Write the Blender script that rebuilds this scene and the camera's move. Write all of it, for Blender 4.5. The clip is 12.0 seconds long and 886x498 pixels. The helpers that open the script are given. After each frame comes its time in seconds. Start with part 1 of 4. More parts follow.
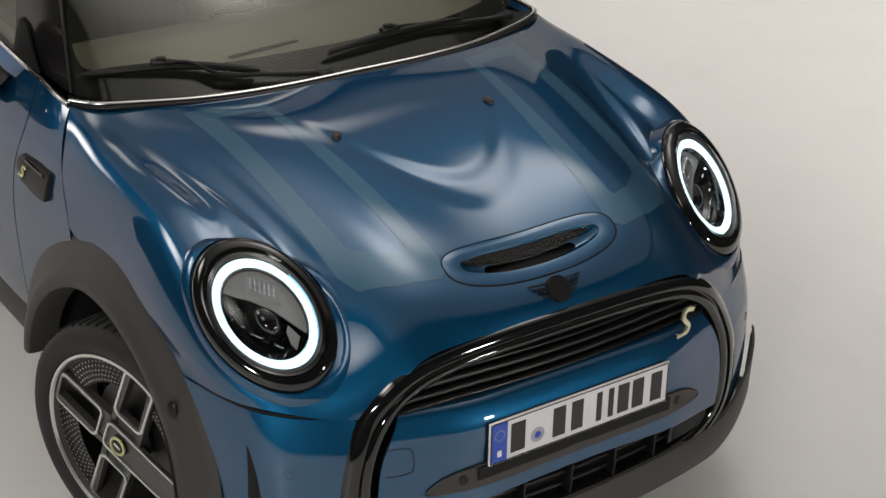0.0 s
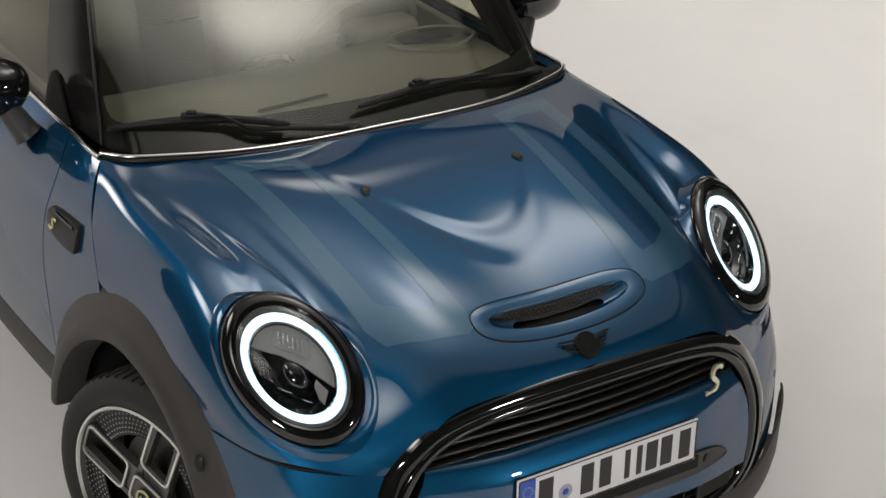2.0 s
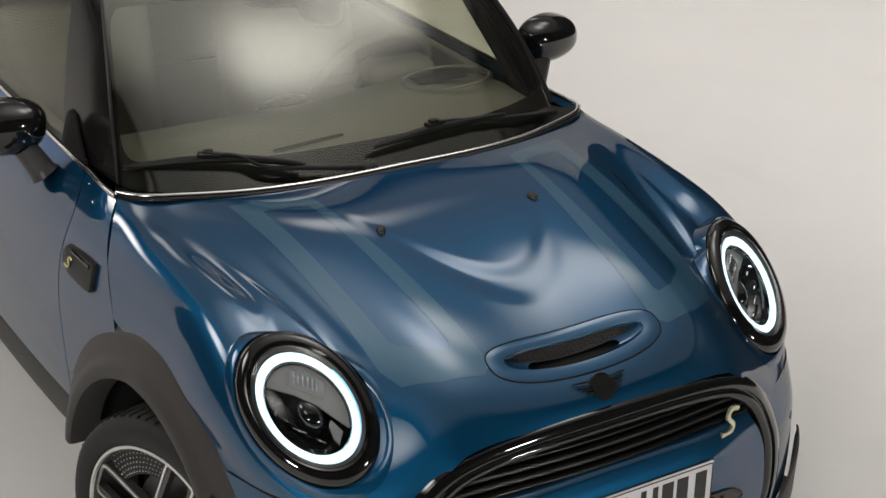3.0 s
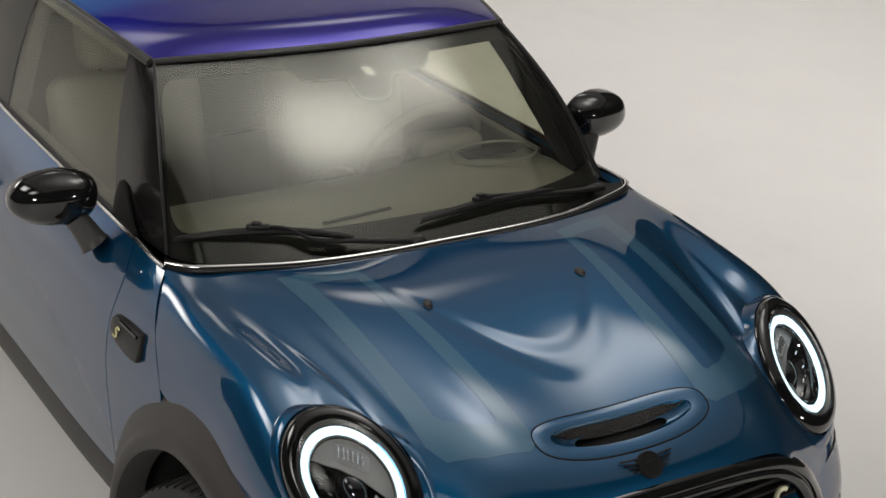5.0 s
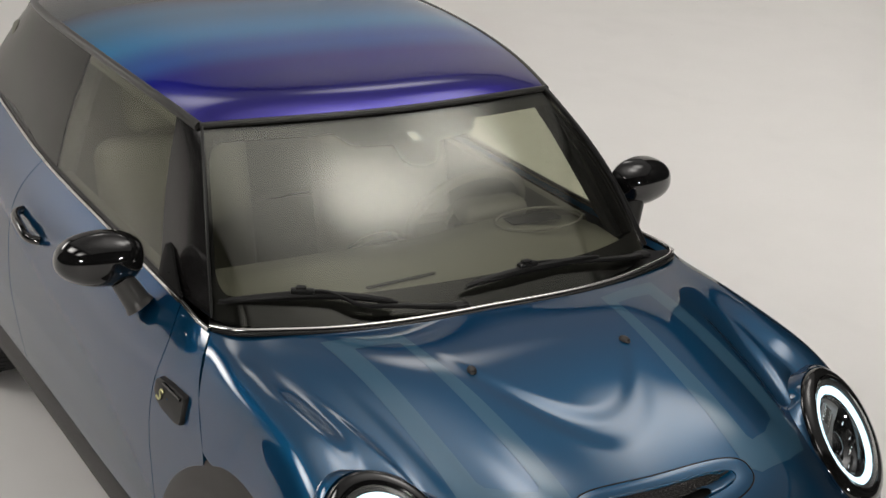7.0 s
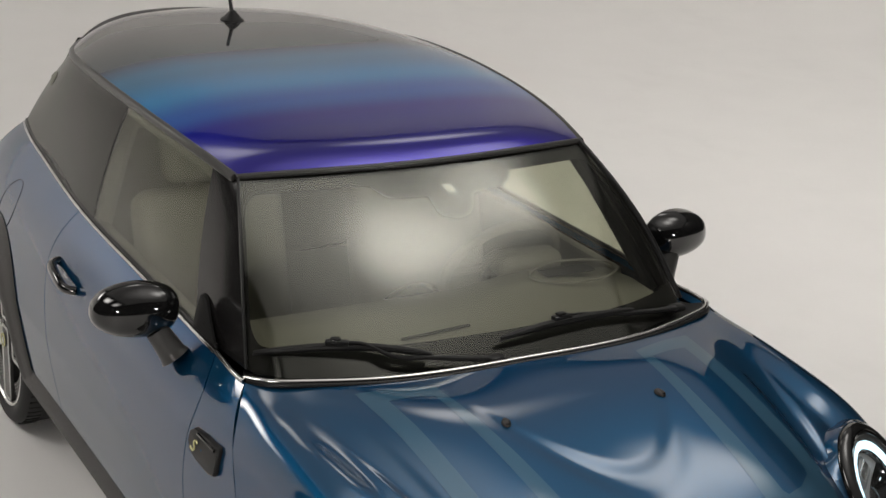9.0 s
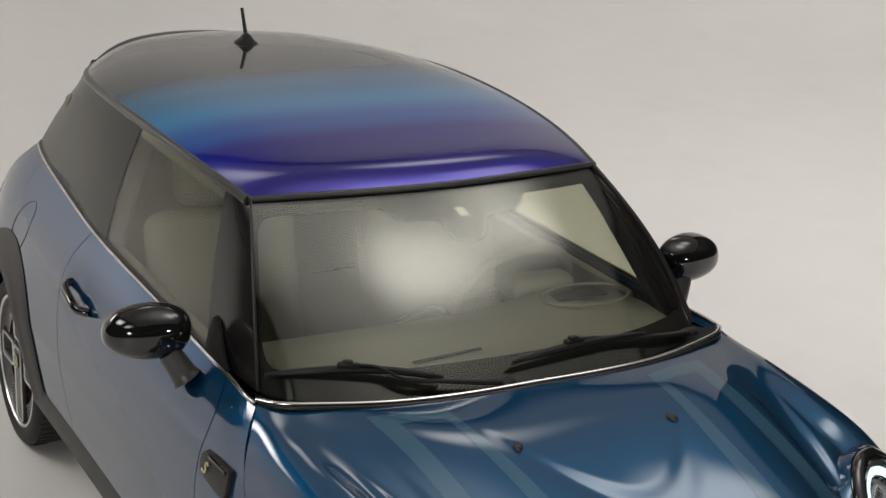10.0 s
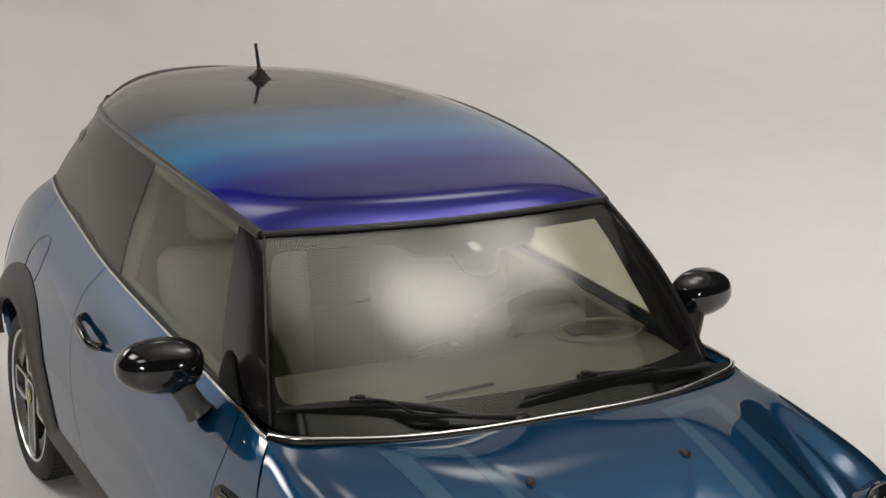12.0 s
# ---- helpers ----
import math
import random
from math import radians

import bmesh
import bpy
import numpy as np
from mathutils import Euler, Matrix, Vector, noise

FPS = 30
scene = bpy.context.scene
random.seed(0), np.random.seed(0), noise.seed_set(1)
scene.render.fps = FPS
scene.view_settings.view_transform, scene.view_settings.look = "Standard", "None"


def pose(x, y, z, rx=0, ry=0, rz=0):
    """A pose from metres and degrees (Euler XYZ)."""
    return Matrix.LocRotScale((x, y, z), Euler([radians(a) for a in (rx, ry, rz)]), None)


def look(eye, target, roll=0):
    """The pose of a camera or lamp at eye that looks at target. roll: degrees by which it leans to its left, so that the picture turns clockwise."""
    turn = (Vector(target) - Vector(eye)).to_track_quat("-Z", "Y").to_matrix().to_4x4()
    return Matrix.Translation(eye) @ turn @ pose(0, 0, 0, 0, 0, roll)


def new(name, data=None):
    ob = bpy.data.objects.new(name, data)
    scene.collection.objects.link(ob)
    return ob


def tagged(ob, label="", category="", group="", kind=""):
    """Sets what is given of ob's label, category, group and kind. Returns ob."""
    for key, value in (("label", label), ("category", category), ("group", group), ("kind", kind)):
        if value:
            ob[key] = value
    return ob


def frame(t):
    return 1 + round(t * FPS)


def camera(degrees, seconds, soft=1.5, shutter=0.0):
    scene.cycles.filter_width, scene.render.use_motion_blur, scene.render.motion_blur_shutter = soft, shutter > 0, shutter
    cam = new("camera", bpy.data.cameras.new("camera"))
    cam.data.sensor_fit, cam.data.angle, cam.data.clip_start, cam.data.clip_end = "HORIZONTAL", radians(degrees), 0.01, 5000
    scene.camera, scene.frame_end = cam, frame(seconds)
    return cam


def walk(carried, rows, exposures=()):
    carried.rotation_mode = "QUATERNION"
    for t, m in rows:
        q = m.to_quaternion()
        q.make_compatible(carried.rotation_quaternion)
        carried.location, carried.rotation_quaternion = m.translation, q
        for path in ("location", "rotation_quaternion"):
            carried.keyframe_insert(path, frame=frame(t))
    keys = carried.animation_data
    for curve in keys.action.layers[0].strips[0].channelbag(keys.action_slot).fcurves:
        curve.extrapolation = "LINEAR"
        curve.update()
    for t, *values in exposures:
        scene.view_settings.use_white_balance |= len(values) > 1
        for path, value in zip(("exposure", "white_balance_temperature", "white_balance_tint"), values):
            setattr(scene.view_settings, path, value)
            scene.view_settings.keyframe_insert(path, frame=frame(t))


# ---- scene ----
cam = camera(30.00, 12.0, soft=1.5)
# seconds, place, turn: the stand hardly moves while the head tilts up
PATH = [
    (0.0, -2.109, -3.110, 2.662, 61.20, -2.87, -34.28),
    (0.5, -2.112, -3.106, 2.664, 61.52, -2.88, -34.13),
    (1.0, -2.114, -3.102, 2.665, 61.88, -2.93, -33.95),
    (1.5, -2.116, -3.098, 2.667, 62.28, -2.93, -33.70),
    (2.0, -2.118, -3.095, 2.668, 62.92, -2.89, -33.41),
    (2.5, -2.120, -3.091, 2.669, 63.57, -2.91, -33.18),
    (3.0, -2.122, -3.088, 2.671, 64.22, -2.89, -32.93),
    (5.0, -2.128, -3.078, 2.675, 66.63, -2.92, -31.27),
    (5.5, -2.129, -3.076, 2.676, 67.19, -2.98, -30.87),
    (6.0, -2.130, -3.074, 2.676, 67.75, -3.01, -30.49),
    (6.5, -2.131, -3.072, 2.677, 68.25, -2.96, -30.13),
    (7.0, -2.132, -3.071, 2.678, 68.76, -2.95, -29.69),
    (9.0, -2.135, -3.068, 2.680, 70.47, -2.75, -28.54),
    (9.5, -2.135, -3.068, 2.680, 70.87, -2.78, -28.32),
    (10.0, -2.135, -3.068, 2.680, 71.25, -2.83, -28.06),
    (10.5, -2.135, -3.068, 2.680, 71.59, -2.75, -27.90),
    (11.0, -2.135, -3.069, 2.680, 71.92, -2.75, -27.81),
    (11.5, -2.135, -3.069, 2.680, 72.18, -2.71, -27.73),
    (12.0, -2.135, -3.070, 2.680, 72.44, -2.72, -27.62),
]
walk(cam, [(t, pose(*p)) for t, *p in PATH])

# ---- studio light ----
world = bpy.data.worlds.new("studio_air")
scene.world = world
world.use_nodes = True
world.node_tree.nodes["Background"].inputs[0].default_value = (0.9, 0.88, 0.84, 1)
world.node_tree.nodes["Background"].inputs[1].default_value = 0.05
scene.view_settings.exposure = 0.0


def silk(name, label, m, w, h, base, spots, soft=0.5, tint=(1, 0.96, 0.915), top_flag=True):
    """A stretched diffuser lit from behind: even at a low level with soft hot spots (strength, x, y, half width, half height)."""
    me = bpy.data.meshes.new(name)
    me.from_pydata([(-w / 2, -h / 2, 0), (w / 2, -h / 2, 0), (w / 2, h / 2, 0), (-w / 2, h / 2, 0)], [], [(0, 1, 2, 3)])
    mat = bpy.data.materials.new(name + "_cloth")
    mat.use_nodes = True
    n, l = mat.node_tree.nodes, mat.node_tree.links
    n.clear()
    out, em, co = (n.new(k) for k in ("ShaderNodeOutputMaterial", "ShaderNodeEmission", "ShaderNodeTexCoord"))
    total = n.new("ShaderNodeValue").outputs[0]
    total.default_value = base
    for hot, x, y, half_w, half_h in spots:
        mp, ln, fall, add = (n.new(k) for k in ("ShaderNodeMapping", "ShaderNodeVectorMath", "ShaderNodeMapRange", "ShaderNodeMath"))
        l.new(co.outputs["Object"], mp.inputs["Vector"])
        mp.vector_type = "TEXTURE"
        mp.inputs["Location"].default_value = (x, y, 0)
        mp.inputs["Scale"].default_value = (half_w, half_h, 1)
        ln.operation = "LENGTH"
        l.new(mp.outputs["Vector"], ln.inputs[0])
        fall.interpolation_type = "SMOOTHERSTEP"
        fall.inputs["From Min"].default_value, fall.inputs["From Max"].default_value = 0.0, 1.0
        fall.inputs["To Min"].default_value, fall.inputs["To Max"].default_value = hot, 0.0
        l.new(ln.outputs["Value"], fall.inputs["Value"])
        l.new(total, add.inputs[0])
        l.new(fall.outputs["Result"], add.inputs[1])
        total = add.outputs[0]
    sep = n.new("ShaderNodeSeparateXYZ")
    l.new(co.outputs["Object"], sep.inputs[0])
    edge = None
    for axis, half in (("X", w / 2), ("Y", h / 2)):
        ab, fade = n.new("ShaderNodeMath"), n.new("ShaderNodeMapRange")
        ab.operation = "ABSOLUTE"
        l.new(sep.outputs[axis], ab.inputs[0])
        fade.interpolation_type = "SMOOTHSTEP"
        fade.inputs["From Min"].default_value, fade.inputs["From Max"].default_value = half * (1 - soft), half
        fade.inputs["To Min"].default_value, fade.inputs["To Max"].default_value = 1.0, 0.0
        l.new(ab.outputs[0], fade.inputs["Value"])
        if edge:
            mul = n.new("ShaderNodeMath")
            mul.operation = "MULTIPLY"
            l.new(edge, mul.inputs[0])
            l.new(fade.outputs["Result"], mul.inputs[1])
            edge = mul.outputs[0]
        else:
            edge = fade.outputs["Result"]
    last = n.new("ShaderNodeMath")
    last.operation = "MULTIPLY"
    l.new(total, last.inputs[0])
    l.new(edge, last.inputs[1])
    l.new(last.outputs[0], em.inputs["Strength"])
    em.inputs["Color"].default_value = (*tint, 1)
    l.new(em.outputs[0], out.inputs[0])
    me.materials.append(mat)
    ob = new(name, me)
    ob.matrix_world = m
    # unseen black board, added to keep light off the upper walls
    if top_flag:
        top = bpy.data.meshes.new("top_flag")
        a, b = w / 2 + .05, h / 2 + .05
        box = [(x, y, z) for z in (.06, .12) for x, y in ((-a, -b), (a, -b), (a, b), (-a, b))]
        top.from_pydata(box, [], [(3, 2, 1, 0), (4, 5, 6, 7), (0, 1, 5, 4), (1, 2, 6, 5), (2, 3, 7, 6), (3, 0, 4, 7)])
        cloth = bpy.data.materials.new(name + "_flag_cloth")
        cloth.use_nodes = True
        cloth.node_tree.nodes["Principled BSDF"].inputs["Base Color"].default_value = (0.02, 0.02, 0.02, 1)
        cloth.node_tree.nodes["Principled BSDF"].inputs["Roughness"].default_value = 0.9
        top.materials.append(cloth)
        tagged(new("top_flag", top), "unseen black board added over the silk to stop its upward light").parent = ob
    return tagged(ob, label, "studio light")


silk("overhead_silk", "large white diffuser silk glowing overhead", pose(1.0, 1.25, 4.5), 7.4, 8.6, 0.24, [(3.3, 0.2, -0.65, 1.25, 1.25), (2.9, 1.3, 0.1, 1.1, 1.05), (1.0, -0.3, -0.6, 3.0, 2.8), (2.2, 1.4, 3.0, 1.1, 0.8), (2.2, -0.8, 3.2, 0.9, 0.7)], 0.14)
# the next five are unseen fills, added to brighten floor, flank and back wall
silk("front_fill", "unseen fill panel added to brighten the camera's side", pose(-7.0, -3.4, 8.4), 5.0, 5.0, 6.0, [(0.6, 0, 0, 2.0, 2.0)], 1.0)
silk("flank_fill", "unseen fill panel added to brighten the flank and the floor beside it", pose(-6.6, 3.4, 8.5), 4.6, 6.4, 8.5, [(1.0, 0, 0, 2.0, 2.0)], 0.8)
silk("corner_fill", "unseen fill panel added to brighten the floor at the front corner", pose(7.4, -2.6, 8.6), 5.2, 6.0, 26.0, [(0.5, 0, 0, 2.5, 2.5)], 1.0)
silk("far_fill", "unseen fill panel added to brighten the far floor", pose(7.4, 3.8, 8.6), 4.0, 5.0, 15.0, [(2.0, 0, 0, 1.0, 1.0)], 1.0)
silk("back_fill", "unseen fill panel added to brighten the back wall and floor", pose(-4.0, 7.8, 4.8), 4.4, 3.2, 11.5, [(0.3, 0, 0, 3.0, 1.6)], 1.0)
silk("side_panel_light", "small white panel light on a stand", look((-5.2, -4.4, 2.6), (-0.4, 0, 0.6)) @ pose(0, 0, 0, 180), 0.7, 0.35, 140.0, [(20.0, 0, 0, 0.5, 0.3)], 0.05, top_flag=False)
silk("front_panel_light", "small white panel light on a stand before the car", look((1.9, -6.4, 2.3), (0, -.7, 0.6)) @ pose(0, 0, 0, 180), 0.6, 0.35, 150.0, [(20.0, 0, 0, 0.5, 0.3)], 0.05, top_flag=False)


# ---- materials ----
def nodes_of(name):
    m = bpy.data.materials.new(name)
    m.use_nodes = True
    return m, m.node_tree.nodes, m.node_tree.links, m.node_tree.nodes["Principled BSDF"]


def plain(name, colour, rough=0.5, metal=0.0, grain=0.0, scale=400.0, bump=0.0, coat=0.0, spec=0.5):
    """A surface with a fine grain in its tone and relief."""
    m, n, l, b = nodes_of(name)
    b.inputs["Base Color"].default_value = (*colour, 1)
    b.inputs["Roughness"].default_value, b.inputs["Metallic"].default_value = rough, metal
    b.inputs["Coat Weight"].default_value, b.inputs["Coat Roughness"].default_value = coat, 0.03
    b.inputs["Specular IOR Level"].default_value = spec
    if grain or bump:
        co, nz = n.new("ShaderNodeTexCoord"), n.new("ShaderNodeTexNoise")
        nz.inputs["Scale"].default_value, nz.inputs["Detail"].default_value = scale, 6
        l.new(co.outputs["Object"], nz.inputs["Vector"])
        if grain:
            mix = n.new("ShaderNodeMix")
            mix.data_type = "RGBA"
            mix.inputs["A"].default_value = (*[c * (1 - grain) for c in colour], 1)
            mix.inputs["B"].default_value = (*[min(1, c * (1 + grain)) for c in colour], 1)
            l.new(nz.outputs["Fac"], mix.inputs["Factor"])
            l.new(mix.outputs["Result"], b.inputs["Base Color"])
        if bump:
            bp = n.new("ShaderNodeBump")
            bp.inputs["Strength"].default_value, bp.inputs["Distance"].default_value = bump, 0.002
            l.new(nz.outputs["Fac"], bp.inputs["Height"])
            l.new(bp.outputs["Normal"], b.inputs["Normal"])
    return m


def paint(name, dark, light, metal=0.75, rough=0.38, edge=(0.03, 0.07, 0.10)):
    """Metallic lacquer: flakes under a smooth clear coat."""
    m, n, l, b = nodes_of(name)
    co, nz, big = n.new("ShaderNodeTexCoord"), n.new("ShaderNodeTexNoise"), n.new("ShaderNodeTexNoise")
    nz.inputs["Scale"].default_value, nz.inputs["Detail"].default_value = 900, 2
    big.inputs["Scale"].default_value = 3.0
    l.new(co.outputs["Object"], nz.inputs["Vector"])
    l.new(co.outputs["Object"], big.inputs["Vector"])
    mix = n.new("ShaderNodeMix")
    mix.data_type = "RGBA"
    mix.inputs["A"].default_value, mix.inputs["B"].default_value = (*dark, 1), (*light, 1)
    l.new(nz.outputs["Fac"], mix.inputs["Factor"])
    l.new(mix.outputs["Result"], b.inputs["Base Color"])
    rr = n.new("ShaderNodeMapRange")
    rr.inputs["To Min"].default_value, rr.inputs["To Max"].default_value = rough - 0.02, rough + 0.02
    l.new(big.outputs["Fac"], rr.inputs["Value"])
    l.new(rr.outputs["Result"], b.inputs["Roughness"])
    b.inputs["Metallic"].default_value = metal
    b.inputs["Specular Tint"].default_value = (*edge, 1)
    b.inputs["Coat Weight"].default_value, b.inputs["Coat Roughness"].default_value = 1.0, 0.02
    b.inputs["Coat IOR"].default_value = 1.72
    return m


def roof_paint():
    """Multitone roof: indigo runs over aqua into black towards the rear."""
    m = paint("multitone_lacquer", (0, 0, 0), (0, 0, 0), 0.7, 0.30, (0.08, 0.08, 0.16))
    n, l = m.node_tree.nodes, m.node_tree.links
    b = n["Principled BSDF"]
    b.inputs["Coat IOR"].default_value = 1.47
    co, sep, ramp, rng = n.new("ShaderNodeTexCoord"), n.new("ShaderNodeSeparateXYZ"), n.new("ShaderNodeValToRGB"), n.new("ShaderNodeMapRange")
    l.new(co.outputs["Object"], sep.inputs[0])
    l.new(sep.outputs["Y"], rng.inputs["Value"])
    rng.inputs["From Min"].default_value, rng.inputs["From Max"].default_value = 0.8, 2.9
    l.new(rng.outputs["Result"], ramp.inputs["Fac"])
    e = ramp.color_ramp.elements
    e[0].position, e[0].color = 0.06, (0.026, 0.016, 0.26, 1)
    e[1].position, e[1].color = 0.62, (0.030, 0.030, 0.030, 1)
    for at, c in ((0.16, (0.017, 0.022, 0.36, 1)), (0.23, (0.008, 0.16, 0.60, 1)), (0.31, (0.010, 0.36, 0.74, 1)), (0.41, (0.014, 0.27, 0.50, 1)), (0.52, (0.028, 0.06, 0.09, 1))):
        x = e.new(at)
        x.color = c
    ramp.color_ramp.interpolation = "EASE"
    l.new(ramp.outputs["Color"], b.inputs["Base Color"])
    return m


def glass(name, tint, strength=1.0, face=0.04):
    """Thin pane: tinted view through, mirror-like gloss that grows towards grazing angles."""
    m = bpy.data.materials.new(name)
    m.use_nodes = True
    n, l = m.node_tree.nodes, m.node_tree.links
    n.clear()
    out, mix, tr, gl, lw, pw, rng = (n.new(k) for k in ("ShaderNodeOutputMaterial", "ShaderNodeMixShader", "ShaderNodeBsdfTransparent", "ShaderNodeBsdfGlossy", "ShaderNodeLayerWeight", "ShaderNodeMath", "ShaderNodeMapRange"))
    tr.inputs["Color"].default_value = (*tint, 1)
    gl.inputs["Roughness"].default_value = 0.015
    gl.inputs["Color"].default_value = (strength, strength, strength * .97, 1)
    pw.operation, pw.inputs[1].default_value = "POWER", 5.0
    l.new(lw.outputs["Facing"], pw.inputs[0])
    lw.inputs["Blend"].default_value = 0.5
    rng.inputs["To Min"].default_value, rng.inputs["To Max"].default_value = face, 1.0
    l.new(pw.outputs[0], rng.inputs["Value"])
    l.new(rng.outputs["Result"], mix.inputs[0])
    l.new(tr.outputs[0], mix.inputs[1])
    l.new(gl.outputs[0], mix.inputs[2])
    l.new(mix.outputs[0], out.inputs[0])
    return m


def glow(name, colour, power):
    m, n, l, b = nodes_of(name)
    b.inputs["Base Color"].default_value = (*colour, 1)
    b.inputs["Emission Color"].default_value = (*colour, 1)
    b.inputs["Emission Strength"].default_value = power
    b.inputs["Roughness"].default_value = 0.2
    return m


BLUE = paint("blue_metallic_lacquer", (0.0032, 0.060, 0.142), (0.0065, 0.090, 0.202), 0.82, 0.42)
ROOF = roof_paint()
STRIPE = paint("teal_stripe_film", (0.036, 0.108, 0.178), (0.048, 0.138, 0.226), 0.6, 0.48, (0.2, 0.36, 0.5))
STRIPE.node_tree.nodes["Principled BSDF"].inputs["Coat Weight"].default_value = 0.85
GLOSS_BLACK = plain("piano_black_lacquer", (0.006, 0.006, 0.006), 0.06, coat=0.5)
SATIN_BLACK = plain("satin_black_plastic", (0.009, 0.009, 0.009), 0.38, grain=0.2, scale=60, spec=0.3)
PILLAR = plain("black_pillar_lacquer", (0.008, 0.0075, 0.0075), 0.16, grain=0.1, scale=60)
MOULD = plain("dark_grey_moulding", (0.035, 0.034, 0.032), 0.35, grain=0.15, scale=90)
BELT = plain("brushed_dark_chrome", (0.50, 0.49, 0.48), 0.18, 1.0, grain=0.05, scale=200)
CLAD = plain("grained_dark_cladding", (0.036, 0.033, 0.031), 0.55, grain=0.15, scale=700, bump=0.25)
RUBBER = plain("tyre_rubber", (0.013, 0.013, 0.013), 0.7, grain=0.2, scale=120, bump=0.2)
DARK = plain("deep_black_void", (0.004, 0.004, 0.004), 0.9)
CHROME = plain("polished_chrome", (0.82, 0.81, 0.79), 0.06, 1.0)
STUD = plain("grey_mesh_lacquer", (0.42, 0.41, 0.39), 0.38, 0.5, grain=0.1, scale=200)
SILVER = plain("machined_aluminium", (0.72, 0.72, 0.70), 0.30, 1.0, grain=0.06, scale=300)
WHEEL_GREY = plain("dark_grey_wheel_lacquer", (0.070, 0.067, 0.064), 0.38, 0.3, grain=0.15, scale=300, coat=0.2)
FLOOR = plain("white_studio_paint", (0.84, 0.825, 0.805), 0.45, grain=0.035, scale=2.2, bump=0.01)


def scuffed(m):
    """Faint grey rubs and tyre dust on the white floor, broken up by a broad noise."""
    n, l = m.node_tree.nodes, m.node_tree.links
    b = n["Principled BSDF"]
    was = b.inputs["Base Color"].links[0].from_socket
    co, stretch, fine, broad, mul, ramp, mix = (n.new(k) for k in ("ShaderNodeTexCoord", "ShaderNodeMapping", "ShaderNodeTexNoise", "ShaderNodeTexNoise", "ShaderNodeMath", "ShaderNodeMapRange", "ShaderNodeMix"))
    l.new(co.outputs["Object"], stretch.inputs["Vector"])
    stretch.inputs["Rotation"].default_value = (0, 0, 0.5)
    stretch.inputs["Scale"].default_value = (2.2, 1.5, 1)
    fine.inputs["Scale"].default_value, fine.inputs["Detail"].default_value = 2.4, 8
    broad.inputs["Scale"].default_value = 0.9
    l.new(stretch.outputs["Vector"], fine.inputs["Vector"])
    l.new(co.outputs["Object"], broad.inputs["Vector"])
    mul.operation = "MULTIPLY"
    l.new(fine.outputs["Fac"], mul.inputs[0])
    l.new(broad.outputs["Fac"], mul.inputs[1])
    ramp.inputs["From Min"].default_value, ramp.inputs["From Max"].default_value = 0.30, 0.46
    ramp.inputs["To Min"].default_value, ramp.inputs["To Max"].default_value = 0.0, 0.05
    l.new(mul.outputs[0], ramp.inputs["Value"])
    mix.data_type = "RGBA"
    l.new(ramp.outputs["Result"], mix.inputs["Factor"])
    l.new(was, mix.inputs["A"])
    mix.inputs["B"].default_value = (0.42, 0.41, 0.40, 1)
    grit, near, speck = n.new("ShaderNodeTexVoronoi"), n.new("ShaderNodeMapRange"), n.new("ShaderNodeMix")
    grit.inputs["Scale"].default_value = 1.7
    l.new(co.outputs["Object"], grit.inputs["Vector"])
    near.inputs["From Min"].default_value, near.inputs["From Max"].default_value = 0.006, 0.012
    near.inputs["To Min"].default_value, near.inputs["To Max"].default_value = 0.7, 0.0
    l.new(grit.outputs["Distance"], near.inputs["Value"])
    speck.data_type = "RGBA"
    l.new(near.outputs["Result"], speck.inputs["Factor"])
    l.new(mix.outputs["Result"], speck.inputs["A"])
    speck.inputs["B"].default_value = (0.25, 0.24, 0.23, 1)
    l.new(speck.outputs["Result"], b.inputs["Base Color"])


scuffed(FLOOR)
CLEAR = glass("windscreen_glass", (0.90, 0.905, 0.845), 1.0, 0.07)
PRIVACY = glass("dark_privacy_glass", (0.07, 0.07, 0.065), 0.55, 0.05)
SIDE = glass("green_side_glass", (0.84, 0.85, 0.79), 0.6)
LENS = glass("clear_lamp_lens", (0.95, 0.96, 0.97), 1.0, 0.03)
LEATHER = plain("dark_grey_leather", (0.21, 0.206, 0.172), 0.7, grain=0.03, scale=60)
TRIMGREY = plain("dark_cabin_plastic", (0.17, 0.166, 0.140), 0.6, grain=0.06, scale=40)
LED = glow("daylight_led_ring", (0.68, 0.90, 1.0), 1.35)
GUIDE = glow("pale_blue_light_guide", (0.30, 0.60, 0.80), 0.22)
PLATE_WHITE = plain("reflective_white_plate", (0.70, 0.70, 0.71), 0.35, grain=0.02, scale=800)
PLATE_BLUE = plain("plate_blue", (0.02, 0.07, 0.42), 0.35, grain=0.03, scale=500)
YELLOW = plain("pale_yellow_enamel", (0.62, 0.60, 0.30), 0.25, 0.4)
INK = plain("black_plate_ink", (0.02, 0.02, 0.02), 0.5)


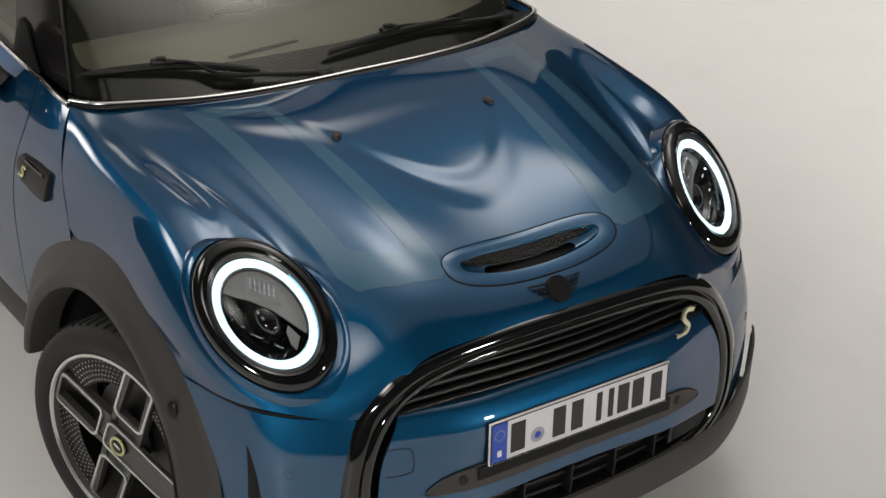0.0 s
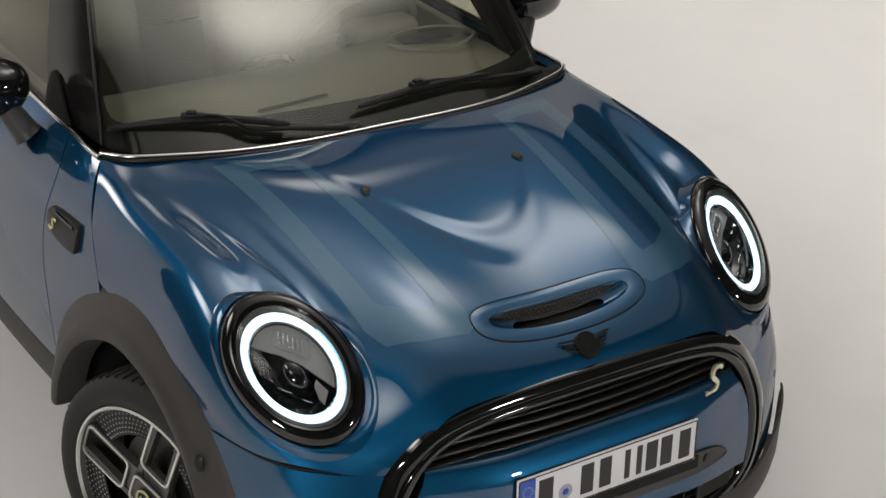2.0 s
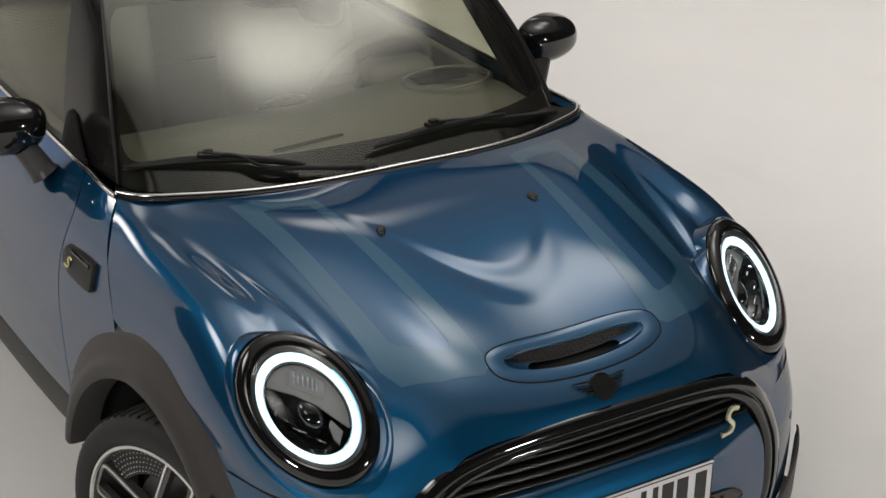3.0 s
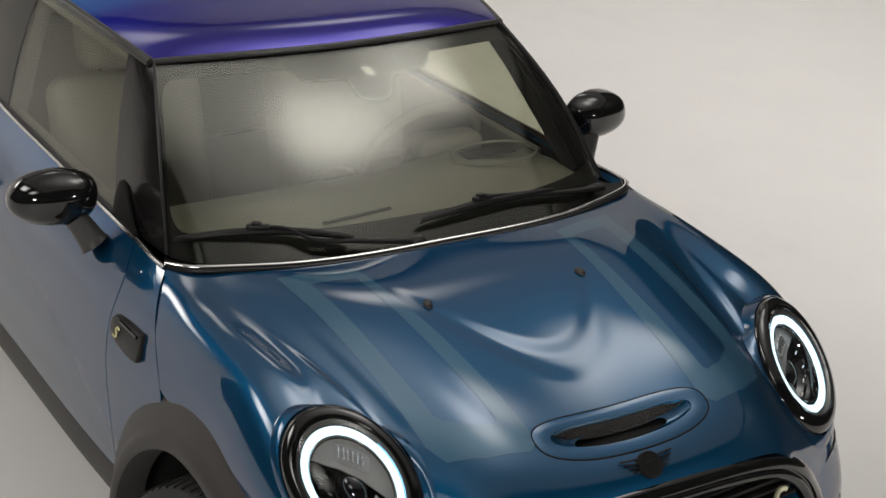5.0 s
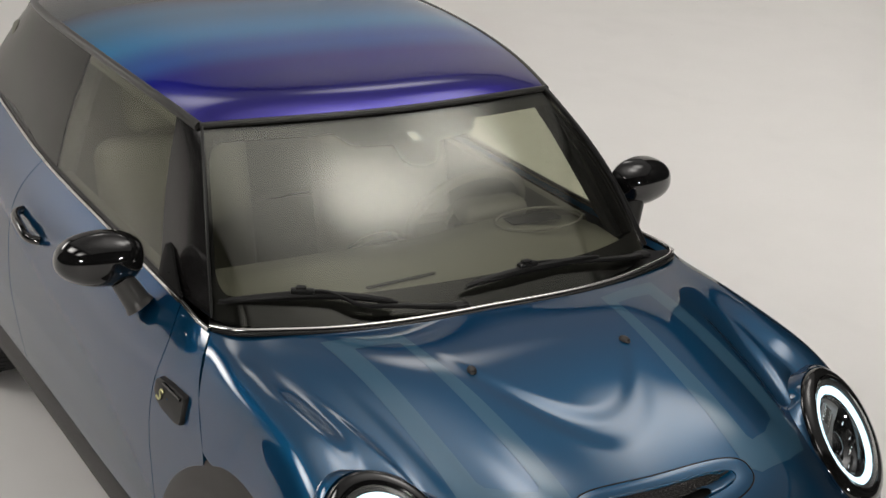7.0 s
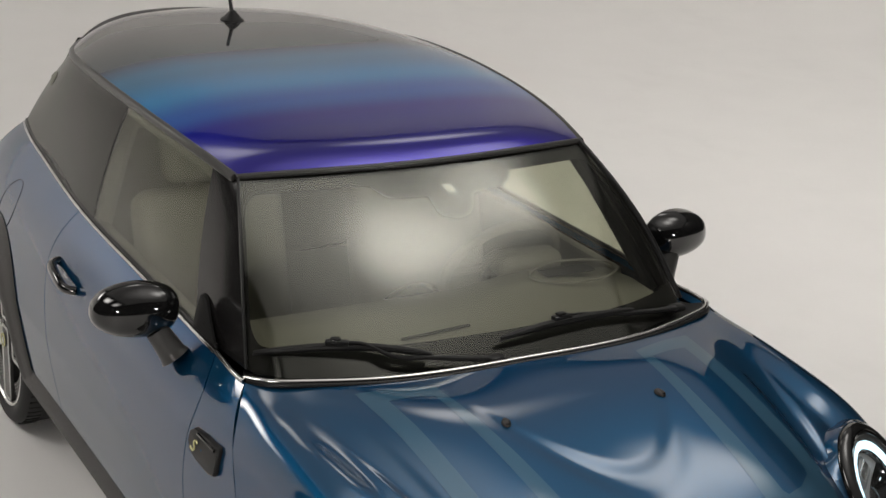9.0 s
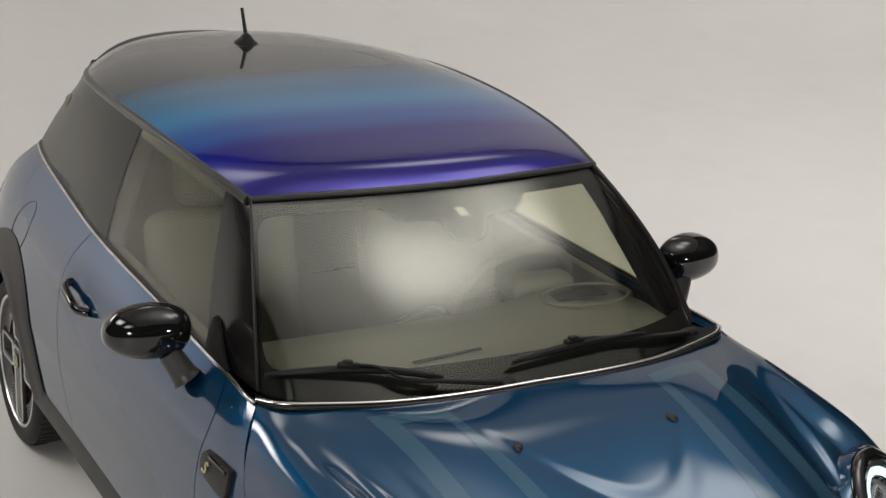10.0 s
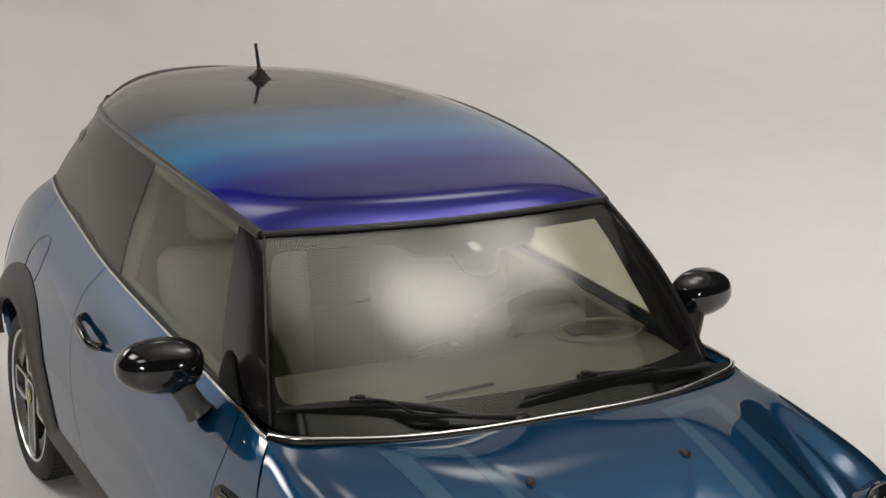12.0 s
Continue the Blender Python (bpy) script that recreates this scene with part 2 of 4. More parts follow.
# ---- shaping tools ----
def cubic(knots, values, at):
    """Natural cubic spline through the values at the knots, read at the given places."""
    t, p, at = np.asarray(knots, float), np.asarray(values, float), np.atleast_1d(np.asarray(at, float))
    p = p.reshape(len(t), -1)
    h, n = np.diff(t), len(t)
    a, r = np.zeros((n, n)), np.zeros((n, p.shape[1]))
    a[0, 0] = a[-1, -1] = 1
    for i in range(1, n - 1):
        a[i, i - 1], a[i, i], a[i, i + 1] = h[i - 1], 2 * (h[i - 1] + h[i]), h[i]
        r[i] = 6 * ((p[i + 1] - p[i]) / h[i] - (p[i] - p[i - 1]) / h[i - 1])
    m = np.linalg.solve(a, r)
    k = np.clip(np.searchsorted(t, at) - 1, 0, n - 2)
    x0, x1, hk = (at - t[k])[:, None], (t[k + 1] - at)[:, None], h[k][:, None]
    return (m[k] * x1**3 + m[k + 1] * x0**3) / (6 * hk) + (p[k] / hk - m[k] * hk / 6) * x1 + (p[k + 1] / hk - m[k + 1] * hk / 6) * x0


def line(points, n):
    """A smooth line of n points through a few points, evenly spread by their distances."""
    p = np.asarray(points, float)
    d = np.concatenate([[0], np.cumsum(np.linalg.norm(np.diff(p, axis=0), axis=1))])
    return cubic(d, p, np.linspace(0, d[-1], n))


def loft(ribs, nu, nv):
    """A smooth sheet through ribs that all have the same number of points: an array [nu][nv] of places."""
    r = np.asarray(ribs, float)
    k = np.arange(r.shape[1])
    long = np.array([cubic(k, q, np.linspace(0, k[-1], nv)) for q in r])
    j = np.arange(len(r))
    return np.stack([cubic(j, long[:, v], np.linspace(0, j[-1], nu)) for v in range(nv)], 1)


def mirrored(ribs):
    flip = [[(-x, y, z) for x, y, z in rib] for rib in ribs[:0:-1]]
    return flip + [list(r) for r in ribs]


def sheet(grid, keep=None):
    """A bmesh of quads over a grid of places; keep(centre) tells which faces stay."""
    g = np.asarray(grid)
    bm = bmesh.new()
    vs = [[bm.verts.new(q) for q in row] for row in g]
    for i in range(len(g) - 1):
        for j in range(len(g[0]) - 1):
            q = (vs[i][j], vs[i + 1][j], vs[i + 1][j + 1], vs[i][j + 1])
            if keep is None or keep(sum((v.co for v in q), Vector()) / 4):
                try:
                    bm.faces.new(q)
                except ValueError:
                    pass
    for v in [v for v in bm.verts if not v.link_faces]:
        bm.verts.remove(v)
    return bm


def thicken(bm, depth, core=(0, 1.2, .55)):
    """Gives a sheet a body: an inner skin at that depth, away from the outer side, closed round the rim."""
    depth, core = abs(depth), Vector(core)
    bmesh.ops.recalc_face_normals(bm, faces=bm.faces)
    bm.normal_update()
    if sum(f.normal.dot(f.calc_center_median() - core) for f in bm.faces) < 0:
        bmesh.ops.reverse_faces(bm, faces=bm.faces)
        bm.normal_update()
    outer, rim = list(bm.faces), [e for e in bm.edges if e.is_boundary]
    low = {v: bm.verts.new(v.co - v.normal * depth) for v in list(bm.verts)}
    for e in rim:
        f = e.link_faces[0]
        a, b = e.verts
        vs = list(f.verts)
        if vs[(vs.index(a) + 1) % len(vs)] is not b:
            a, b = b, a
        bm.faces.new((b, a, low[a], low[b]))
    for f in outer:
        bm.faces.new([low[v] for v in reversed(f.verts)])
    return bm


def tube(path, radius, sides=8, closed=False, flat=1.0):
    """A rod along a line of places; flat squeezes it in height."""
    p = [Vector(q) for q in path]
    bm, rings = bmesh.new(), []
    up = Vector((0, 0, 1))
    for i, q in enumerate(p):
        a = p[i - 1] if i or closed else q
        b = p[(i + 1) % len(p)] if i + 1 < len(p) or closed else q
        d = (b - a).normalized()
        s = d.cross(up)
        s = s.normalized() if s.length > 1e-4 else Vector((1, 0, 0))
        w = s.cross(d).normalized()
        r = radius(i / (len(p) - 1)) if callable(radius) else radius
        rings.append([bm.verts.new(q + r * (s * math.cos(k * math.tau / sides) + flat * w * math.sin(k * math.tau / sides))) for k in range(sides)])
    m = len(rings)
    for i in range(m if closed else m - 1):
        for k in range(sides):
            bm.faces.new((rings[i][k], rings[i][(k + 1) % sides], rings[(i + 1) % m][(k + 1) % sides], rings[(i + 1) % m][k]))
    if not closed:
        bm.faces.new(rings[0]), bm.faces.new(rings[-1])
    return bm


def spun(profile, n=64, a=1.0, b=1.0):
    """A ring or dish turned about z from (radius, height) pairs; a, b stretch it to an oval."""
    bm = bmesh.new()
    rows = []
    for k in range(n):
        c, s = math.cos(k * math.tau / n), math.sin(k * math.tau / n)
        rows.append([bm.verts.new((r * c * a, r * s * b, h)) for r, h in profile])
    for k in range(n):
        for j in range(len(profile) - 1):
            q = (rows[k][j], rows[(k + 1) % n][j], rows[(k + 1) % n][j + 1], rows[k][j + 1])
            bm.faces.new(q)
    bmesh.ops.remove_doubles(bm, verts=bm.verts, dist=1e-6)
    bmesh.ops.recalc_face_normals(bm, faces=bm.faces)
    return bm


def block(w, d, h, bevel=0.004, seg=2, at=(0, 0, 0)):
    bm = bmesh.new()
    bmesh.ops.create_cube(bm, size=1, matrix=Matrix.Translation(at) @ Matrix.Diagonal((w, d, h, 1)))
    if bevel:
        bmesh.ops.bevel(bm, geom=list(bm.edges), offset=bevel, segments=seg, profile=0.5, affect="EDGES")
    return bm


def moved(bm, m):
    bmesh.ops.transform(bm, matrix=m, verts=bm.verts)
    return bm


def flipped(bm):
    bmesh.ops.scale(bm, vec=(-1, 1, 1), verts=bm.verts)
    bmesh.ops.reverse_faces(bm, faces=bm.faces)
    return bm


def part(name, bm, material, parent, label="", smooth=True, m=None):
    me = bpy.data.meshes.new(name)
    if m is not None:
        moved(bm, m)
    bm.to_mesh(me)
    bm.free()
    for f in me.polygons:
        f.use_smooth = smooth
    if smooth:
        me.set_sharp_from_angle(angle=radians(40))
    me.materials.append(material)
    ob = new(name, me)
    ob.parent = parent
    return tagged(ob, label)


def slab(outline, height, m=None):
    """A flat plate over an outline in x, y with that height."""
    bm = bmesh.new()
    f = bm.faces.new([bm.verts.new((x, y, 0)) for x, y in outline])
    top = bmesh.ops.extrude_face_region(bm, geom=[f])
    bmesh.ops.translate(bm, vec=(0, 0, height), verts=[v for v in top["geom"] if isinstance(v, bmesh.types.BMVert)])
    bmesh.ops.recalc_face_normals(bm, faces=bm.faces)
    return moved(bm, m) if m is not None else bm


def rounded_box(x0, x1, y0, y1, r, n=6):
    pts = []
    for cx, cy, a0 in ((x1 - r, y1 - r, 0), (x0 + r, y1 - r, 90), (x0 + r, y0 + r, 180), (x1 - r, y0 + r, 270)):
        pts += [(cx + r * math.cos(radians(a0 + 90 * k / n)), cy + r * math.sin(radians(a0 + 90 * k / n))) for k in range(n + 1)]
    return pts


def framed(at, normal, up=(0, 0, 1)):
    """A pose whose z looks along the normal and whose y leans to up."""
    z = Vector(normal).normalized()
    x = Vector(up).cross(z).normalized()
    y = z.cross(x)
    return Matrix.Translation(at) @ Matrix((x, y, z)).transposed().to_4x4()


# ---- studio ----
def studio():
    """White floor that sweeps up into the back walls; unseen black cloth is added round the rest to darken reflections.
    """
    prof = [(0, 0), (7.0, 0), (7.6, 0.05), (8.2, 0.25), (8.6, 0.62), (8.85, 1.1), (9.0, 1.8), (9.0, 4.0), (9.0, 9.2)]
    pl = line([(r, h) for r, h in prof], 40)
    pl[:, 1] = np.maximum(pl[:, 1], 0)
    white, black = bmesh.new(), bmesh.new()
    n = 96

    def column(bm, a, first):
        c, s = math.cos(a), math.sin(a)
        f = (abs(c)**6 + abs(s)**6) ** (-1 / 6)
        return [bm.verts.new((r * c * f, 1.0 + r * s * f, h)) for r, h in pl[first:]]

    flat = 30
    for k in range(n):
        a0, a1 = k * math.tau / n, (k + 1) * math.tau / n
        mid = (a0 + a1) / 2
        dark = math.sin(mid) < (.60 if math.cos(mid) > 0 else .66)
        a, b = column(white, a0, 1), column(white, a1, 1)
        white.faces.new((white.verts.new((0, 1.0, 0)), a[0], b[0]))
        top = next(j for j, (r, h) in enumerate(pl[1:]) if h > (0.12 if dark else 7.2))
        for j in range(top):
            white.faces.new((a[j], a[j + 1], b[j + 1], b[j]))
        c, d = column(black, a0, 1), column(black, a1, 1)
        for j in range(top, len(c) - 1):
            black.faces.new((c[j], c[j + 1], d[j + 1], d[j]))
    for bm in (white, black):
        bmesh.ops.remove_doubles(bm, verts=bm.verts, dist=1e-4)
        for v in [v for v in bm.verts if not v.link_faces]:
            bm.verts.remove(v)
        bmesh.ops.recalc_face_normals(bm, faces=bm.faces)
    tagged(part("floor", white, FLOOR, None), "white seamless studio floor sweeping up into the walls", "floor", kind="structure")
    cloth = plain("black_surround_cloth", (0.012, 0.012, 0.012), 0.9, grain=0.3, scale=5)
    tagged(part("dark_surround", black, cloth, None), "unseen black cloth added above the white sweep and round the camera to darken reflections", "curtain", kind="structure")
    top = part("ceiling", block(26, 26, 0.1, 0, 0, (0, 1, 9.25)), plain("dark_ceiling_paint", (0.03, 0.03, 0.03), 0.8, grain=0.2, scale=3), None)
    tagged(top, "dark matt studio ceiling", "ceiling", kind="structure")


studio()

stand = part("light_stand", tube([(-5.23, -4.43, 0.0), (-5.23, -4.43, 1.2), (-5.23, -4.43, 2.5)], 0.018, 10), SATIN_BLACK, None)
tagged(stand, "slim black light stand under the small panel light", "light stand", "light stands")
stand = part("light_stand", tube([(1.91, -6.43, 0.0), (1.91, -6.43, 1.1), (1.91, -6.43, 2.2)], 0.018, 10), SATIN_BLACK, None)
tagged(stand, "slim black light stand under the small panel light", "light stand", "light stands")


# ---- the car: painted body ----
car = tagged(new("car"), "blue metallic hatchback with multitone roof on a white floor", "car")

def ease(t):
    t = min(1, max(0, t))
    return t * t * (3 - 2 * t)


def side_x(y, z):
    """Half width of the body side at a place along the car and a height."""
    base = float(cubic([.28, .36, .5, .65, .78, .87, .93, .965, .99], [.79, .812, .832, .836, .826, .803, .765, .730, .70], z)[0, 0])
    low = float(cubic([-.7, .2, .6, 1.2, 2.0, 2.5, 2.8, 3.06], [-.12, -.025, 0, .004, .006, .008, -.02, -.11], y)[0, 0])
    belt = float(cubic([-.7, .2, .6, 1.2, 1.8, 2.45, 2.9, 3.06], [-.05, 0, .004, -.004, -.015, -.068, -.128, -.17], y)[0, 0])
    s = min(1, max(0, (z - .6) / .37))
    return base + low * (1 - s) + belt * s


def nose(x, z):
    """Depth of the front face at a half width and height."""
    a = abs(x)
    y = float(cubic([.10, .18, .30, .42, .54, .62, .70, .77], [-.70, -.725, -.755, -.757, -.743, -.724, -.702, -.675], z)[0, 0])
    y += .016 * ease((a - .47) / .10) * max(0, min(1.2, (z - .53) / .10))**1.6
    return y + .043 * (a / .45)**2 + .85 * max(0, a - .40)**2.2 + 60 * max(0, a - .66)**3


def at_nose(x, z, lift=0.0):
    return Vector((x, nose(x, z) - lift, z))


def seam_z(x):
    return .628 + .30 * max(0, abs(x) - .5)**2


HOOD_RIBS = [
    [(0, .225, 1.0), (0, .0, .983), (0, -.2, .947), (0, -.40, .893), (0, -.55, .842), (0, -.64, .802), (0, -.678, .762)],
    [(.30, .25, .999), (.30, .03, .990), (.298, -.2, .955), (.296, -.40, .910), (.292, -.55, .855), (.285, -.63, .803), (.28, -.672, .760)],
    [(.45, .285, .998), (.455, .05, .985), (.455, -.17, .945), (.45, -.36, .895), (.44, -.51, .835), (.425, -.61, .775), (.41, -.668, .725)],
    [(.56, .32, .995), (.575, .08, .969), (.58, -.12, .938), (.575, -.29, .895), (.56, -.45, .80), (.535, -.60, .70), (.51, nose(.51, .634), .634)],
    [(.63, .355, .99), (.64, .12, .967), (.64, -.08, .943), (.636, -.23, .911), (.634, -.42, .812), (.648, -.525, .70), (.64, nose(.64, .638), .638)],
    [(.685, .385, .988), (.735, .15, .953), (.75, -.05, .928), (.757, -.2, .892), (.768, -.325, .815), (.762, -.425, .715), (.735, nose(.735, .648), .648)],
    [(side_x(.405, .985), .405, .985), (side_x(.278, .89), .278, .89), (side_x(.203, .775), .203, .775), (.804, .05, .765), (.802, -.12, .74), (.794, -.24, .705), (.785, nose(.785, .656), .656)],
]
LAMP_AT, LAMP_AZ, LAMP_EL = Vector((-.634, -.431, .815)), radians(25), radians(46)
LAMP_N = Vector((-math.sin(LAMP_AZ) * math.cos(LAMP_EL), -math.cos(LAMP_AZ) * math.cos(LAMP_EL), math.sin(LAMP_EL)))
LAMP = framed(LAMP_AT, LAMP_N) @ Matrix.Rotation(radians(35.5), 4, "Z") @ Matrix.Diagonal((.814, 1.186, 1, 1))
FLIP = Matrix.Diagonal((-1, 1, 1, 1))


def in_lamp(c):
    q = LAMP.inverted() @ Vector((-abs(c.x), c.y, c.z))
    return math.hypot(q.x, q.y) < .150 and abs(q.z) < .2


from mathutils.bvhtree import BVHTree

hood_grid = loft(mirrored(HOOD_RIBS), 241, 141)


def dome(x, y):
    """Step that falls ahead of a U-shaped line between the washer nozzles."""
    line_y = -.27 + .23 * (x / .22)**2
    step = .0052 * ease((line_y + .028 - y) / .065) - .0032 * ease((line_y - .055 - y) / .08)
    return -step * ease((.30 - abs(x)) / .20) * (1 - .75 * ease((-.36 - y) / .22))


def crest(x, y):
    """Soft ridge that runs along the top of each wing towards the lamp."""
    mid = float(np.interp(y, [-.25, -.2, -.09, .07, .28, .36], [.652, .655, .665, .700, .716, .716]))
    return .0055 * ease((.36 - y) / .2) * ease((y + .26) / .14) * math.exp(-((abs(x) - mid) / .042)**2)


def groove(x, y):
    """Tapering hollow that runs from the cowl to the inner top of each lamp."""
    along = (.20 - y) / .56
    if not 0 < along < 1.12:
        return 0
    mid = .585 - .085 * along**1.3
    wide = .050 - .022 * along
    d = (abs(x) - mid) / wide
    return -.0085 * ease(along / .7) * ease((1.12 - along) / .16) * math.exp(-d**4 * 1.4)


for row in hood_grid:
    for q in row:
        q[2] += dome(q[0], q[1]) + groove(q[0], q[1]) + crest(q[0], q[1])
hood_whole = sheet(hood_grid)
hood_whole.normal_update()
HOOD_TREE = BVHTree.FromBMesh(hood_whole)
hood_whole.free()


def on_hood(x, y, lift=0.0):
    """The place on the bonnet above x, y, raised by lift along the surface's normal."""
    p, n, *_ = HOOD_TREE.ray_cast(Vector((x, y, 2)), Vector((0, 0, -1)))
    if p is None:
        p, n, *_ = HOOD_TREE.find_nearest(Vector((x, y, .8)))
    n = n if n.z > 0 else -n
    return p + n * lift


def oval(k, a, b, power=2.6, sag=0.0, at=(0, -.542)):
    """A place on a rounded long oval round the bonnet's air slot."""
    c, s = math.cos(k * math.tau), math.sin(k * math.tau)
    x = a * math.copysign(abs(c)**(2 / power), c)
    y = b * math.copysign(abs(s)**(2 / power), s)
    return at[0] + x, at[1] + y + sag * (x / a)**2


def in_slot(c):
    return (abs(c.x) / .222)**2.6 + (abs(c.y + .542) / .048)**2.6 < 1 and c.z > .7


bonnet = part("bonnet", thicken(sheet(hood_grid, lambda c: not in_lamp(c) and not in_slot(c)), -0.006), BLUE, car)


def side_grid(front, rear, z0, z1, ny, nz):
    """A patch of the left flank between two seams that are functions of the height."""
    g = []
    for i in range(ny):
        row = []
        for j in range(nz):
            z = z0 + (z1 - z0) * j / (nz - 1)
            y = front(z) + (rear(z) - front(z)) * i / (ny - 1)
            row.append((-side_x(y, z), y, z))
        g.append(row)
    return g


ARCH_R = .455


def off_wheels(c):
    return min(math.hypot(c.y - 0.0, c.z - .31), math.hypot(c.y - 2.46, c.z - .31)) > ARCH_R


def curve_of(zs, ys):
    return lambda z: float(cubic(zs, ys, z)[0, 0])


seam_bonnet = curve_of([.30, .60, .775, .88, .985], [.19, .19, .20, .27, .405])
seam_door = curve_of([.30, .56, .70, .84, .93, .985], [.50, .50, .515, .51, .53, .60])
seam_rear = curve_of([.30, .45, .60, .80, .985], [1.62, 1.66, 1.73, 1.80, 1.84])
tail_end = lambda z: 3.05 - .12 * max(0, (z - .6) / .4)**2
for sign in (-1, 1):
    keepers = (("front_fender", seam_bonnet, seam_door, 24), ("door", seam_door, seam_rear, 60), ("rear_quarter", seam_rear, tail_end, 70))
    for name, a, b, n in keepers:
        fa, fb = (lambda z, a=a: a(z) + .002), (lambda z, b=b: b(z) - .002)
        bm = thicken(sheet(side_grid(fa, fb, .34, .985, n, 60), off_wheels), .02)
        if sign > 0:
            bm = flipped(bm)
        ob = part(name, bm, BLUE, car)
        if name == "door":
            door = ob if sign < 0 else door


# roof, pillars, glass
def roof_front(x):
    return .815 + .22 * x * x


def roof_side(y):
    return float(cubic([.80, .95, 1.3, 1.7, 2.1, 2.4, 2.65, 2.85], [.545, .570, .608, .622, .610, .574, .510, .435], y)[0, 0])


def roof_edge_z(y):
    return float(cubic([.80, .95, 1.3, 1.7, 2.2, 2.6, 2.85], [1.364, 1.384, 1.411, 1.420, 1.410, 1.380, 1.350], y)[0, 0])


def roof_top(y):
    return float(cubic([.80, .815, .84, .88, .94, 1.05, 1.3, 1.7, 2.1, 2.45, 2.7, 2.85], [1.362, 1.374, 1.390, 1.405, 1.416, 1.427, 1.449, 1.468, 1.472, 1.458, 1.425, 1.386], y)[0, 0])


def roof_place(s, t):
    """s across from -1 to 1, t from the front edge to the rear."""
    along = .815 + t * (2.85 - .815)
    x = s * roof_side(along)
    y = along + (1 - t)**3 * .22 * x * x - t**4 * 1.15 * x * x
    edge = roof_edge_z(along)
    return (x, y, edge + (roof_top(along) - edge) * (1 - abs(s)**4.2))


roof = part("roof", thicken(sheet([[roof_place(-1 + 2 * i / 72, j / 90) for j in range(91)] for i in range(73)]), -.012), ROOF, car, "roof lacquer fading from indigo over aqua to black")


def belt(y):
    return Vector((-side_x(y, .985) + .004, y, .992))


def rail(t):
    x, y, z = roof_place(-1, t)
    return Vector((x, y, z - .004))


def pane_grid(y0, y1, t0, t1, ny, nz, bulge=.012):
    """A side pane from the belt between y0 and y1 to the roof rail between t0 and t1."""
    g = []
    for i in range(ny):
        a, b = belt(y0 + (y1 - y0) * i / (ny - 1)), rail(t0 + (t1 - t0) * i / (ny - 1))
        g.append([a.lerp(b, j / (nz - 1)) + Vector((-bulge * math.sin(math.pi * j / (nz - 1)), 0, 0)) for j in range(nz)])
    return g


COWL = [(0, .225, 1.0), (.25, .228, 1.0), (.44, .257, 1.0), (.60, .315, .998), (.675, .36, .994), (.705, .405, .99)]
SCREEN_LOW = [(0, .275, .985), (.25, .285, .985), (.44, .320, .984), (.58, .385, .982), (.640, .436, .98), (.671, .492, .978)]
SCREEN_TOP = [(0, .818, 1.366), (.13, .822, 1.366), (.27, .834, 1.365), (.40, .852, 1.363), (.49, .868, 1.361), (.54, .88, 1.36)]


def screen_place(s, t):
    k = 1 if s >= 0 else -1
    a, b = cubic(range(6), SCREEN_LOW, abs(s) * 5)[0], cubic(range(6), SCREEN_TOP, abs(s) * 5)[0]
    p = a + (b - a) * t
    lift = .028 * math.sin(math.pi * t) * (1 - .3 * s * s)
    bow = math.sin(math.pi * t) * s * s
    return (k * (p[0] + .012 * bow), p[1] - lift * .55 - .016 * bow, p[2] + lift * .8)


windscreen = part("windscreen", thicken(sheet([[screen_place(-1 + i / 30, j / 30) for j in range(31)] for i in range(61)]), -.005), CLEAR, car)
windscreen.visible_shadow = False
for sign in (-1, 1):
    fix = (lambda bm: flipped(bm)) if sign > 0 else (lambda bm: bm)
    pil = []
    for j in range(25):
        t = j / 24
        a = Vector(screen_place(-1, t))
        b = belt(.76).lerp(rail(.055), t) + Vector((-.012 * math.sin(math.pi * t), 0, 0))
        pil.append([a.lerp(b, i / 8) + Vector((-.005, -.005, 0)) * math.sin(math.pi * i / 8) * (.4 + .6 * math.sin(math.pi * t)) for i in range(9)])
    part("a_pillar", fix(thicken(sheet(pil), .02)), PILLAR, car)
    w = part("side_window", fix(thicken(sheet(pane_grid(.76, 1.70, .055, .345, 24, 16)), .004)), SIDE, car)
    w.visible_shadow = False
    part("rear_side_window", fix(thicken(sheet(pane_grid(1.704, 2.90, .347, .92, 30, 16)), .004)), PRIVACY, car)
hatch = [[Vector((s * (.54 - .12 * t), 2.95 - .22 * t, .985 + .35 * t)) for t in np.linspace(0, 1, 8)] for s in np.linspace(-1, 1, 12)]
part("tailgate_window", thicken(sheet(hatch), .005), PRIVACY, car)
tail = [[Vector((s * side_x(3.05 - .1 * t, .3 + .685 * t), 3.05 - .12 * t * t + .08 * (1 - s * s), .3 + .685 * t)) for t in np.linspace(0, 1, 14)] for s in np.linspace(-1, 1, 24)]
part("tailgate", thicken(sheet(tail), .02), BLUE, car)


# ---- front: lamps, grille, bumper ----
def moved_mesh(ob, m):
    ob.data.transform(m)
    if m.determinant() < 0:
        ob.data.flip_normals()
    return ob


